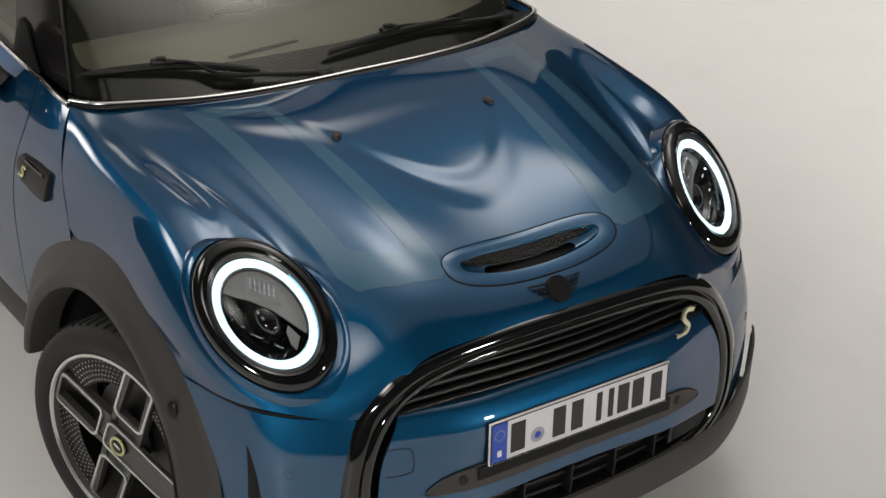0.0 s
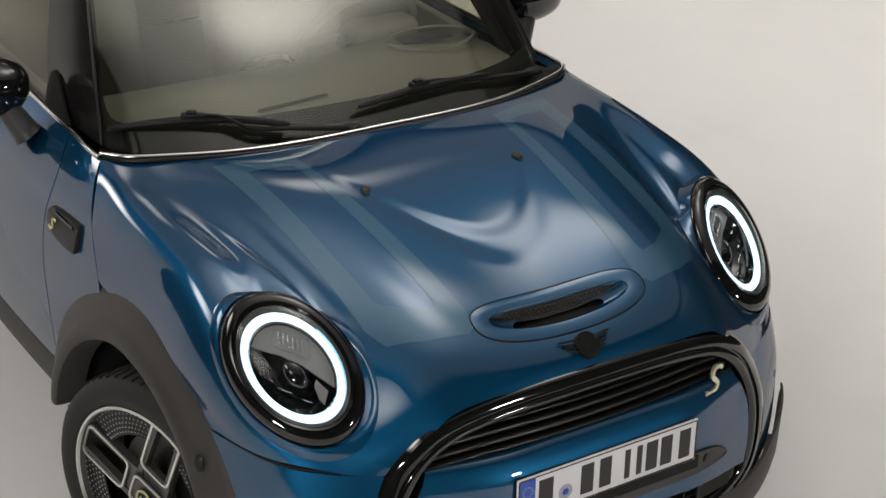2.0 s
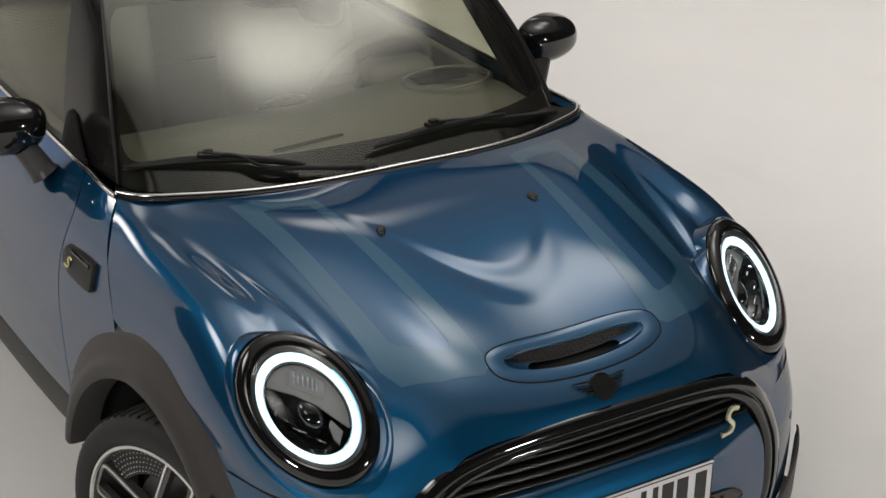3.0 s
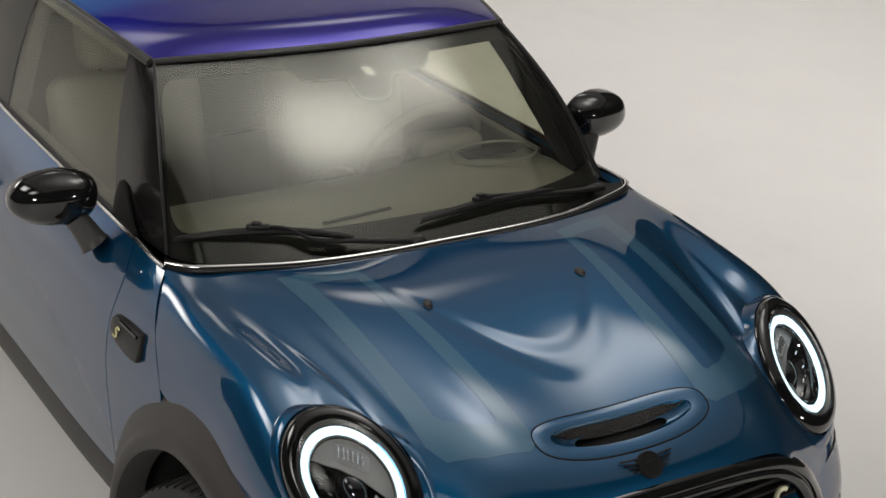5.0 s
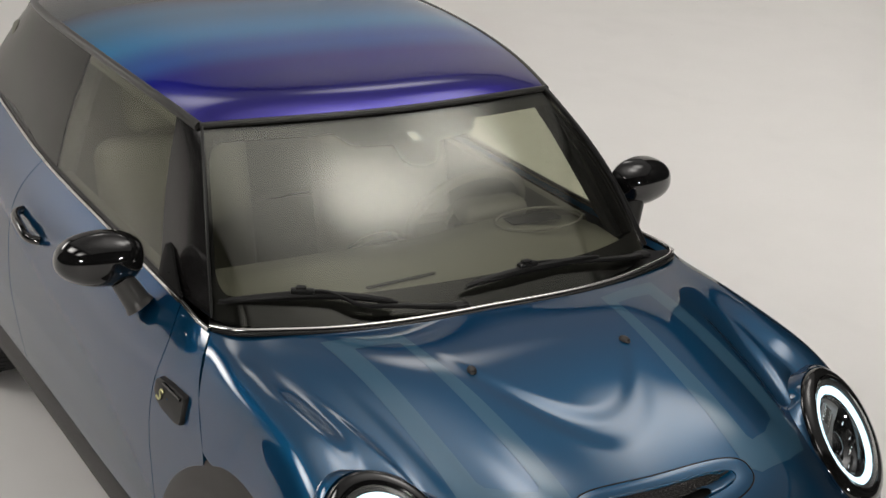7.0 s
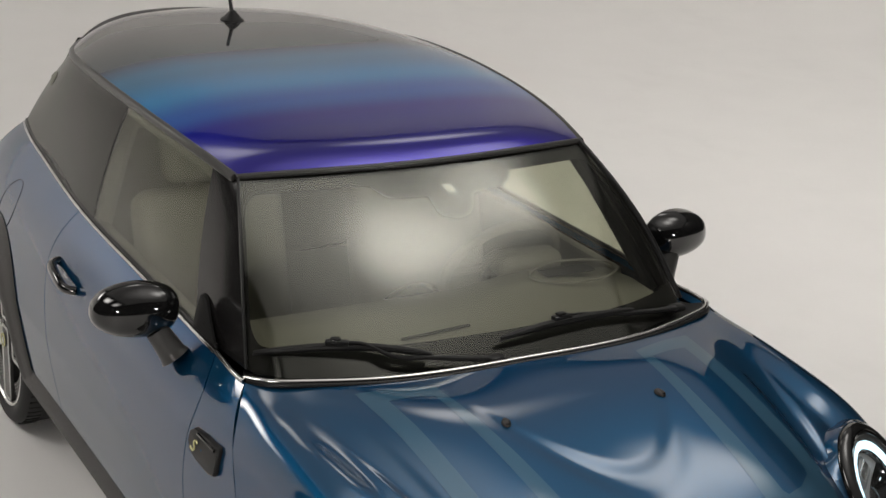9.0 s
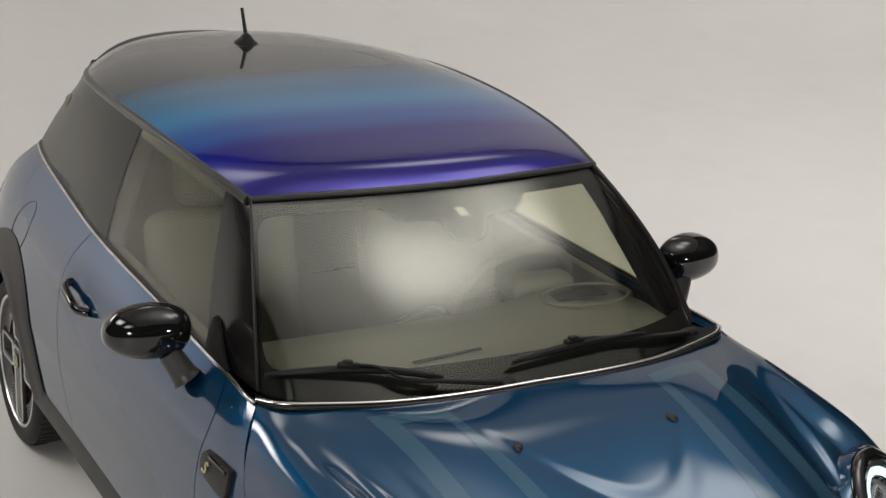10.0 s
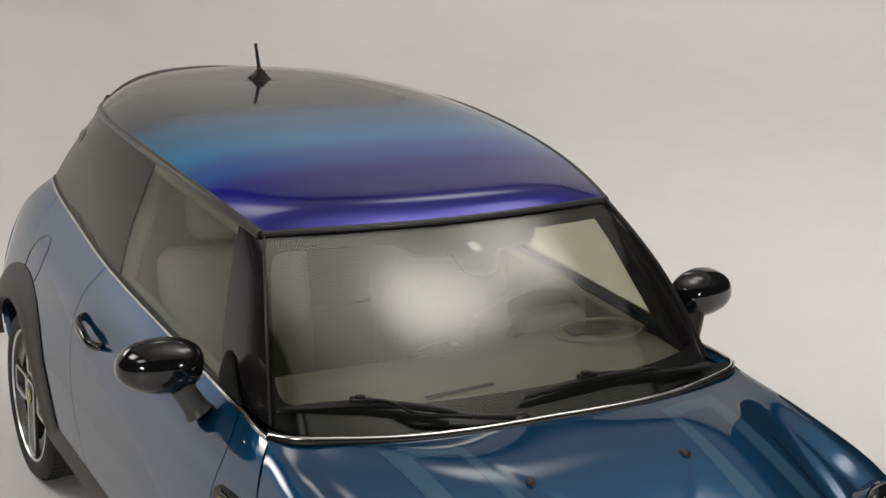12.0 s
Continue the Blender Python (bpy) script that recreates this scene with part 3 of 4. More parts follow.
def lamp_unit(sign):
    m = LAMP if sign < 0 else FLIP @ LAMP
    bez = part("headlight", spun([(.124, -.004), (.128, .010), (.1335, .0125), (.1345, .009), (.1365, .0115), (.146, .0095), (.156, .003), (.161, -.005), (.162, -.018), (.154, -.05), (.124, -.05)], 96), GLOSS_BLACK, car, "black headlight bezel round a lit ring")
    moved_mesh(bez, m)
    pieces = (
        ("bowl", [(.0, -.075), (.05, -.07), (.088, -.045), (.099, -.012)], GLOSS_BLACK, 1.05, ""),
        ("inner_bezel", [(.118, .004), (.126, .008), (.128, .002), (.118, -.03)], MOULD, 1.04, ""),
        ("light_ring", [(.099, -.012), (.0995, -.003), (.103, .002), (.109, .003), (.1145, .000), (.1165, -.008), (.108, -.016), (.099, -.012)], LED, 1.05, "glowing white ring"),
        ("chrome_ring", [(.0955, -.014), (.097, -.008), (.0985, -.013), (.0955, -.014)], CHROME, 1.05, "thin chrome ring"),
        ("lens", [(0, .034), (.04, .0325), (.08, .027), (.11, .0185), (.128, .009)], LENS, 1.035, "clear domed lens"),
        ("projector", [(0, -.018), (.018, -.021), (.033, -.032), (.040, -.05), (.040, -.07)], GLOSS_BLACK, 1.0, "dark projector lens"),
        ("projector_ring", [(.040, -.05), (.044, -.042), (.049, -.05), (.046, -.07)], CHROME, 1.0, ""),
    )
    for nm, prof, mat, b, label in pieces:
        o = part(nm, spun(prof, 80), mat, bez, label)
        if nm.startswith("projector"):
            o.data.transform(Matrix.Translation((.0, -.008, 0)))
        moved_mesh(o, m)
        if nm == "lens":
            o.visible_shadow = False
    up = m @ Matrix.Rotation(radians(-47), 4, "Z")
    # grey plate imitates the overhead silk's reflection on the lens's upper half
    arc = [(.094 * math.cos(a), .094 * math.sin(a)) for a in np.linspace(radians(-4), radians(168), 25)]
    shelf = slab(arc + [(-.060, .020), (-.030, .023), (.02, .018), (.060, .004)], .006)
    moved_mesh(part("reflection_shelf", shelf, plain("grey_lens_reflection", (.30, .295, .285), .30, .3, grain=.08, scale=60), bez), up @ Matrix.Translation((0, 0, -.030)))
    tray = slab(rounded_box(-.042, .040, .036, .078, .008, 4), .006)
    moved_mesh(part("fin_tray", tray, plain("pale_lamp_tray", (.42, .42, .42), .2, .6), bez), up @ Matrix.Translation((0, 0, -.024)))
    for k in range(6):
        fin = block(.0042, .026, .010, .001, 1, (-.030 + .0105 * k, .058, -.016))
        moved_mesh(part("reflector_fin", fin, CHROME, bez), up)
    moved_mesh(part("lamp_bracket", slab([(.052, -.004), (.078, -.02), (.070, -.052), (.058, -.045), (.048, -.02)], .008), SILVER, bez), up @ Matrix.Translation((0, 0, -.03)))
    guide = []
    for a in np.linspace(radians(-105), radians(15), 40):
        guide.append([Vector((r * math.cos(a), r * math.sin(a), h)) for r, h in ((.1172, -.004), (.119, .000), (.1225, .001), (.1242, -.004), (.1225, -.010), (.118, -.010))])
    moved_mesh(part("light_guide", sheet(guide), GUIDE, bez, "pale blue glass edge that carries the ring's light"), m)
    for x, y, w in ((-.062, -.006, .016), (-.018, -.052, .030), (.030, -.058, .022), (-.050, -.040, .012)):
        moved_mesh(part("lamp_strut", block(w, .0035, .006, .001, 1, (x, y, -.026)), CHROME, bez), up)
    moved_mesh(part("lower_bowl", spun([(.045, -.068), (.07, -.05), (.0865, -.03)], 48), GLOSS_BLACK, bez), m @ Matrix.Translation((0, -.004, 0)))
    rows = []
    for a in np.linspace(0, math.tau, 97):
        c, q = math.cos(a), math.sin(a)
        edge = LAMP @ Vector((.1622 * c, .1622 * q, -.010))
        far, nrm, *_ = HOOD_TREE.find_nearest(LAMP @ Vector((.192 * c, .192 * q, -.012)))
        nrm = nrm if nrm.dot(LAMP_N) > 0 else -nrm
        far = far + nrm * .0012
        row = []
        for t in (0, .15, .4, .7, 1):
            k = t * t * (3 - 2 * t)
            row.append(edge.lerp(far, t) + LAMP_N * (.004 * math.sin(math.pi * t)) + (LAMP_N * -.012 if t == 0 else Vector()))
        rows.append([p if sign < 0 else Vector((-p.x, p.y, p.z)) for p in row])
    part("lamp_collar", sheet(rows), BLUE, bez, "blue painted collar round the bezel")


for sign in (-1, 1):
    lamp_unit(sign)


WIDER = 1.03
OUTER = [(0, .767), (.12, .765), (.24, .758), (.35, .741), (.42, .716), (.47, .677), (.512, .627), (.537, .568), (.553, .51), (.561, .443), (.556, .37), (.53, .31), (.48, .275), (.30, .258), (0, .255)]
INNER = [(0, .713), (.10, .711), (.20, .705), (.300, .692), (.372, .671), (.424, .635), (.455, .592), (.474, .554), (.488, .505), (.494, .44), (.488, .38), (.462, .335), (.41, .308), (.25, .296), (0, .294)]


def half_loop(points, n):
    p = line(points, n)
    return [(x * WIDER, z) for x, z in p] + [(-x * WIDER, z) for x, z in p[-2:0:-1]]


loop_out, loop_in = half_loop(OUTER, 70), half_loop(INNER, 70)


def inside(loop, x, z):
    hit = False
    for i in range(len(loop)):
        (x0, z0), (x1, z1) = loop[i - 1], loop[i]
        if (z0 > z) != (z1 > z) and x < (x1 - x0) * (z - z0) / (z1 - z0) + x0:
            hit = not hit
    return hit


# the two-ribbed black surround
PROFILE = [(0.0, -.012), (0.0, .004), (.06, .010), (.30, .012), (.42, .011), (.46, .003), (.52, .001), (.56, .007), (.66, .009), (.80, .006), (.93, -.002), (1.0, -.014), (1.0, -.05)]
ring = []
for s, lift in PROFILE:
    ring.append([at_nose(a + (c - a) * s, b + (d - b) * s, lift) for (a, b), (c, d) in zip(loop_out, loop_in)])
ring = [row + row[:1] for row in ring]
grille = part("grille", sheet(ring), GLOSS_BLACK, car, "gloss black ribbed radiator grille surround")
# near-black sheet stands in for the shade behind the slats
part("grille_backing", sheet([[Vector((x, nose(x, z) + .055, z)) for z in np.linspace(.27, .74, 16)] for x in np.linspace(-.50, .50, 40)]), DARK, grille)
for z, w, r in ((.700, .33, .006), (.680, .385, .0075), (.658, .42, .0075), (.637, .44, .0065)):
    p = [at_nose(x, z - .010 * (x / .42)**4, -.018) for x in np.linspace(-w, w, 40)]
    part("grille_slat", tube(p, r * 1.25, 8, flat=.8), SATIN_BLACK, grille)
    p = [at_nose(x, z + .004 - .010 * (x / .42)**4, -.008) for x in np.linspace(-w, w, 40)]
    part("slat_edge", tube(p, .0013, 6), CLAD if z in (.680, .658) else SATIN_BLACK, grille)


# blue bumper skin outside the surround
def bumper_keep(c):
    return not inside(loop_out, c.x * 1.004, c.z + .004) and math.hypot(c.y, c.z - .31) > .462


for sign in (-1, 1):
    rows = []
    for x in np.linspace(.44, .81, 60):
        rows.append([at_nose(sign * x, .27 + (seam_z(x) - .003 - .27) * k / 46) for k in range(47)])
    bumper = part("front_bumper", thicken(sheet(rows, bumper_keep), .010), BLUE, car)
    seam = [at_nose(sign * x, seam_z(x), -.003) for x in np.linspace(.49, .772, 24)]
    part("bumper_seam", tube(seam, .0028, 6), DARK, bumper)
    rows = []
    for z, x0, x1 in ((.558, .7305, .7325), (.53, .727, .7335), (.49, .7225, .7345), (.44, .718, .736), (.39, .7155, .737), (.34, .715, .737), (.31, .718, .736)):
        rows.append([at_nose(sign * (x0 + (x1 - x0) * t), z, .0015 if 0 < t < 1 else -.002) for t in (0, .04, .3, .6, .96, 1)])
    part("air_curtain_slit", sheet(rows), DARK, bumper, "narrow black air slit")
    ringp = [at_nose(sign * (.672 + .0092 * math.cos(a)), .509 + .0088 * math.sin(a), .0004) for a in np.linspace(0, math.tau, 30, endpoint=False)]
    part("parking_sensor", tube(ringp, .0006, 5, True), DARK, bumper)


# blue bar across the mouth that carries the plate
def bar_half(z):
    return float(cubic([.35, .40, .487, .554, .592, .63], [.496, .502, .500, .482, .460, .437], z)[0, 0])


def pad(x, z):
    """How far the middle of the bar stands forward to carry the plate."""
    return (.004 + .014 * ease((z - .47) / .11) + .012 * (x / .27)**2) * ease((.47 - abs(x)) / .26)


def bar_top(x):
    return .633 - .06 * abs(x)**2.2


def bar_low(x):
    return .398 - .17 * x * x


rows = []
for u in np.linspace(-1, 1, 110):
    row = []
    for k in range(-3, 31):
        t = max(0, min(1, k / 27))
        x = u * bar_half(bar_low(u * .45) + (bar_top(u * .45) - bar_low(u * .45)) * t)
        z = bar_low(x) + (bar_top(x) - bar_low(x)) * t
        p = at_nose(x, z, .004 + pad(x, z))
        p.y += .020 * max(0, (z - .572) / .058)**2
        if k < 0:
            p += Vector((0, -.012 * k, -.001 * k))
        if k > 27:
            p += Vector((0, .010 * (k - 27), .0035 * (k - 27) - .0012 * (k - 27)**2))
        row.append(p)
    rows.append(row)
cross_bar = part("bumper_bar", thicken(sheet(rows), .006), BLUE, car)
tow = [(.478, .556), (.44, .557), (.428, .552), (.424, .54), (.424, .512), (.428, .501), (.44, .496), (.486, .494)]
part("tow_cover_seam", tube([at_nose(-x, z, .0046 + pad(x, z)) for x, z in line(tow, 40)], .0011, 5), DARK, cross_bar)

up = [float(np.interp(abs(x), [0, .27, .335, .365, .393, .400], [.492, .488, .479, .468, .448, .438])) for x in np.linspace(-.399, .399, 80)]
dn = [float(np.interp(abs(x), [0, .32, .385, .400], [.434, .430, .431, .437])) for x in np.linspace(-.399, .399, 80)]
g = [[at_nose(x, d + (u - d) * k / 6, .0105 + pad(x, .46) - (.003 if 0 < k < 6 else 0)) for k in range(7)] for x, u, d in zip(np.linspace(-.399, .399, 80), up, dn)]
holder = part("plate_holder", thicken(sheet(g), .004), CLAD, car, "dark plastic plate holder strip")
for sx in (-.315, .315):
    part("parking_sensor", spun([(0, .001), (.0085, .0012), (.0105, 0), (.0115, .001), (.012, -.002)], 24), SATIN_BLACK, holder, m=framed(at_nose(sx, .458, .0085 + pad(sx, .46)), (sx, -1, .05)))
part("holder_recess", block(.56, .034, .006, .002, 1), DARK, holder, m=framed(at_nose(0, .466, .009), (0, -1, .05)))

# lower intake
# its near-black sheet puts the opening's shade into the colour
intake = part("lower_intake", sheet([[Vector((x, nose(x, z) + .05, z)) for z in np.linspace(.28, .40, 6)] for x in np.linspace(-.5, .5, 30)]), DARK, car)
for z in (.318, .352):
    part("intake_slat", tube([at_nose(x, z, -.028) for x in np.linspace(-.46, .46, 30)], .006, 8), SATIN_BLACK, intake)
for x in np.arange(-.27, .28, .135):
    part("intake_fin", block(.006, .045, .085, .002, 1, at_nose(x, .345, -.022)), SATIN_BLACK, intake)
for sign in (-1, 1):
    g = [[at_nose(sign * x, .312 + (bar_low(x) - .010 - .312) * k / 4, -.004) for k in range(5)] for x in np.linspace(.325, .468, 14)]
    block_panel = part("intake_end_panel", thicken(sheet(g), .006), SATIN_BLACK, intake)
    for k in range(11):
        z = .318 + .006 * k
        p = [at_nose(sign * x, z, -.002) for x in np.linspace(.34, .466 - .02 * (1 - k / 11), 12)]
        part("panel_rib", tube(p, .0017, 5), CLAD, block_panel)

# chin lip
rows = []
for u in np.linspace(-1, 1, 120):
    x = .768 * u
    a = abs(x)
    out = .024 - .016 * max(0, (a - .5) / .3)
    prof = [(.294, .002), (.290, .010), (.262, out * .9), (.228, out), (.205, out - .004), (.198, out - .02), (.200, -.03)]
    rise = .15 * max(0, (a - .50) / .29)**2
    rows.append([Vector((x, nose(x * .95, .27) - lift, z + (rise if k < 3 else rise * .4))) for k, (z, lift) in enumerate(prof)])
part("chin_spoiler", thicken(sheet(rows), .006), CLAD, car, "dark grained plastic chin lip")

# number plate with plain bars for its characters
PM = framed((0, -.7655, .538), (0, -1, .06))
part("plate_carrier", block(.516, .106, .008, .003, 1, (0, 0, -.0075)), SATIN_BLACK, car, m=PM)
plate = part("number_plate", moved(block(.52, .11, .006, .0025), PM), PLATE_WHITE, car, "white number plate with blue country band")
rim = [PM @ Vector((x, y, .0035)) for x, y in ((-.256, -.051), (.256, -.051), (.256, .051), (-.256, .051))]
edge = []
for i in range(4):
    a, b = rim[i], rim[(i + 1) % 4]
    edge += [a.lerp(b, t) for t in np.linspace(.012, .988, 20)]
part("plate_border", tube(edge, .0016, 6, True), INK, plate)
part("country_band", block(.042, .098, .0016, .0005, 1, (-.233, 0, .0036)), PLATE_BLUE, plate, m=PM)
for k in range(12):
    a = k * math.tau / 12
    part("band_star", spun([(0, .0006), (.0016, .0004), (.0018, 0)], 8), YELLOW, plate, m=PM @ Matrix.Translation((-.233 + .013 * math.cos(a), .018 + .013 * math.sin(a), .0044)))
part("band_mark", block(.012, .016, .001, .0003, 1, (-.233, -.028, .0046)), PLATE_WHITE, plate, m=PM)
for x, w in ((-.182, .040), (-.066, .036), (-.014, .034), (.050, .016), (.085, .016), (.122, .034), (.166, .034), (.222, .034)):
    part("character_bar", block(w, .076, .0014, .0005, 1, (x, 0, .0036)), INK, plate, m=PM)
part("plate_seal", spun([(0, .0006), (.018, .0006), (.0195, 0)], 32), plain("grey_seal", (.35, .36, .40), .5, grain=.3, scale=300), plate, m=PM @ Matrix.Translation((-.127, -.014, .0036)))
part("seal_crest", spun([(0, .0005), (.009, .0005), (.010, 0)], 6), PLATE_BLUE, plate, m=PM @ Matrix.Translation((-.127, -.014, .0046)))


def s_shape(size):
    """The S of the badge: a rod in two opposite bows, slanting."""
    pts = [(.53, .365), (.36, .46), (.16, .49), (-.05, .43), (-.12, .27), (.02, .06), (.22, -.10), (.29, -.24), (.22, -.38), (-.05, -.46), (-.30, -.44), (-.54, -.37)]
    return [Vector(((x + .18 * y) * size, y * size, 0)) for x, y in line(pts, 40)]


def ribbon(points, width, thick, m):
    """A flat letter stroke of even width with bevelled shoulders."""
    rows = []
    for i, p in enumerate(points):
        d = (points[min(i + 1, len(points) - 1)] - points[max(i - 1, 0)]).normalized()
        n = Vector((-d.y, d.x, 0)) * width / 2
        rows.append([m @ (p + n * a + Vector((0, 0, h * thick))) for a, h in ((-1, 0), (-1, .7), (-.7, 1), (.7, 1), (1, .7), (1, 0))])
    bm = sheet(rows)
    for row in (rows[0], rows[-1]):
        bm.faces.new([bm.verts.new(q) for q in row])
    bmesh.ops.recalc_face_normals(bm, faces=bm.faces)
    return bm


SM = framed(at_nose(.352, .637, .008), (.25, -.95, .15))
part("badge_s", ribbon(s_shape(.060), .0135, .007, SM), plain("pale_yellow_metal", (.66, .65, .46), .22, .7), grille, "pale yellow metal letter badge")

# bonnet details
for sign in (-1, 1):
    out = [(.300, .178), (.40, .206), (.498, .224), (.485, .02), (.475, -.20), (.463, -.44), (.44, -.495), (.36, -.535), (.262, -.552), (.232, -.53), (.235, -.47), (.263, -.15)]
    inn = [(.325, .134), (.38, .146), (.440, .152), (.432, .02), (.422, -.20), (.412, -.385), (.402, -.408), (.35, -.45), (.30, -.466), (.292, -.452), (.294, -.40), (.308, -.13)]
    # straight sides: spread each side by itself
    def sides(q):
        r = []
        for i in range(len(q)):
            p0, p1 = np.array(q[i]), np.array(q[(i + 1) % len(q)])
            r += [tuple(p0 + (p1 - p0) * t) for t in np.linspace(0, 1, 14, endpoint=False)]
        return r + r[:1]
    a, b = sides(out), sides(inn)
    g = [[on_hood(sign * (p[0] + (q[0] - p[0]) * t), p[1] + (q[1] - p[1]) * t, .0008) for t in np.linspace(0, 1, 7)] for p, q in zip(a, b)]
    part("bonnet_stripe", sheet(g), STRIPE, bonnet, "translucent teal bonnet stripe film")
    nz = framed(on_hood(sign * .224, -.04, .001), (sign * .02, -.15, 1), (sign * .25, -1, 0))
    body = spun([(0, .010), (.006, .0095), (.010, .006), (.0115, 0)], 24, 1.0, 1.5)
    nozzle = part("washer_nozzle", body, CLAD, bonnet, m=nz)
    part("nozzle_mouth", block(.010, .004, .003, .001, 1, (0, .012, .0065)), DARK, nozzle, m=nz)

SEAM = [on_hood(*oval(k / 120, .240, .064, 2.7, .008), .0002) for k in range(120)]
part("scoop_seam", tube(SEAM, .0020, 6, True), DARK, bonnet)
rows = []
for k in range(121):
    x1, y1 = oval(k / 120, .238, .062, 2.7, .008)
    x0, y0 = oval(k / 120, .196, .034, 2.4, .006, (0, -.541))
    row = [on_hood(x1 + (x0 - x1) * t, y1 + (y0 - y1) * t, .0012 + .001 * math.sin(math.pi * t)) for t in np.linspace(0, 1, 7)]
    edge_p = on_hood(x0, y0, .001)
    front = max(0, -math.sin(k / 120 * math.tau))
    for d, pull in ((.004, .96), (.012, .90), (.022, .80), (.030, .62)):
        q = Vector((x0 * (pull + .04), -.541 + (y0 + .541) * pull + .012 * (d / .03) * front, edge_p.z - d * (1 - .35 * front)))
        row.append(q)
    rows.append(row)
scoop = part("bonnet_scoop", sheet(rows), BLUE, bonnet, "blue air scoop insert with honeycomb slot")
rows = [[Vector((x, -.512 - .012 * t - .0 * x, on_hood(x, -.515).z - .002 - .030 * t * (1 - (abs(x) / .19)**3))) for t in np.linspace(0, 1, 5)] for x in np.linspace(-.185, .185, 40)]
part("scoop_floor", block(.36, .05, .004, .001, 1, (0, -.535, on_hood(0, -.54).z - .030)), DARK, scoop)
mesh_back = part("scoop_mesh", thicken(sheet(rows), .003), SATIN_BLACK, scoop, "black honeycomb mesh")
for r in range(3):
    for k in range(26):
        x = -.17 + .0135 * k + (.0068 if r % 2 else 0)
        if abs(x) > .178 - .012 * r:
            continue
        z = on_hood(x, -.515).z - .007 - .009 * r * (1 - (abs(x) / .19)**3)
        hexa = [Vector((x + .0058 * math.cos(a), -.5165 - .0034 * r, z + .0042 * math.sin(a))) for a in np.linspace(0, math.tau, 6, endpoint=False)]
        part("honeycomb_cell", tube(hexa, .0011, 4, True), CLAD, mesh_back)

WM = framed(on_hood(0, -.643, .004), (0, -.66, .75), (0, .75, .66))
badge = part("bonnet_badge", spun([(0, .0045), (.0275, .0045), (.0285, .006), (.031, .006), (.032, .004), (.032, -.012)], 48), SATIN_BLACK, car, "black winged bonnet emblem", m=WM)
part("emblem_bar", block(.036, .010, .0012, .0004, 1, (0, 0, .005)), GLOSS_BLACK, badge, m=WM)
for sign in (-1, 1):
    for k in range(4):
        y = .016 - .0095 * k
        w = .044 - .0075 * k
        x = sign * (.029 + w / 2)
        part("emblem_wing", block(w, .0042, .004, .001, 1, (0, 0, 0)), SATIN_BLACK, badge, m=WM @ Matrix.Translation((x - sign * .001 * k, y + .004 - .0, .001)) @ Matrix.Rotation(sign * .10, 4, "Z") @ Matrix.Rotation(sign * .14, 4, "Y"))


# ---- wheels and cladding ----
def arch_x(y):
    """Half width of the painted edge that the cladding meets."""
    return float(cubic([-.5, -.315, -.12, .05, .2, .45], [.775, .785, .798, .802, .806, .830], y)[0, 0])


def cladding(yc, front, sign):
    rows = []
    for a in np.linspace(radians(-14 if front else 3), radians(174 if front else 160), 64):
        row = []
        for r0, lift in ((.486, -.010), (.478, .004), (.464, .013), (.43, .026), (.41, .036), (.402, .046), (.39, .050), (.374, .050), (.366, .046), (.363, .03), (.363, -.03)):
            r = r0 * (1 + (.012 * max(0, math.sin(2 * a - math.pi)) * (r0 - .36) / .11 if front else 0))
            y, z = -r * math.cos(a), .31 + r * math.sin(a)
            if not front:
                r, lift = .440 + (r0 - .363) * .42, lift * .35 + .006
            x = arch_x(-.47 * math.cos(a)) if front else side_x(yc + y, z)
            x += lift * (float(np.interp(-.47 * math.cos(a), [-.35, -.1, .1, .3], [.95, .8, .8, 1.0])) if front else 1.0)
            row.append(Vector((sign * x, yc + y, z)))
        rows.append(row)
    ob = part("wheel_arch_cladding", sheet(rows), CLAD, car, "grey grained wheel arch cladding")
    well = [[Vector((sign * x, yc - r * math.cos(a), .31 + r * math.sin(a))) for x, r in ((.83 if front else .80, .37 if front else .438), (.78, .40 if front else .445), (.60, .43), (.45, .43), (.45, .05))] for a in np.linspace(radians(-12 if front else 4), radians(194 if front else 150), 40)]
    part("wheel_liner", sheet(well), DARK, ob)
    if front and sign < 0:
        p = Vector((-(arch_x(-.30) + .030), -.335, .57))
        part("side_reflector", spun([(0, .006), (.012, .005), (.018, 0)], 24, .8, 1.2), SATIN_BLACK, ob, m=framed(p, (-.9, -.42, .1)))


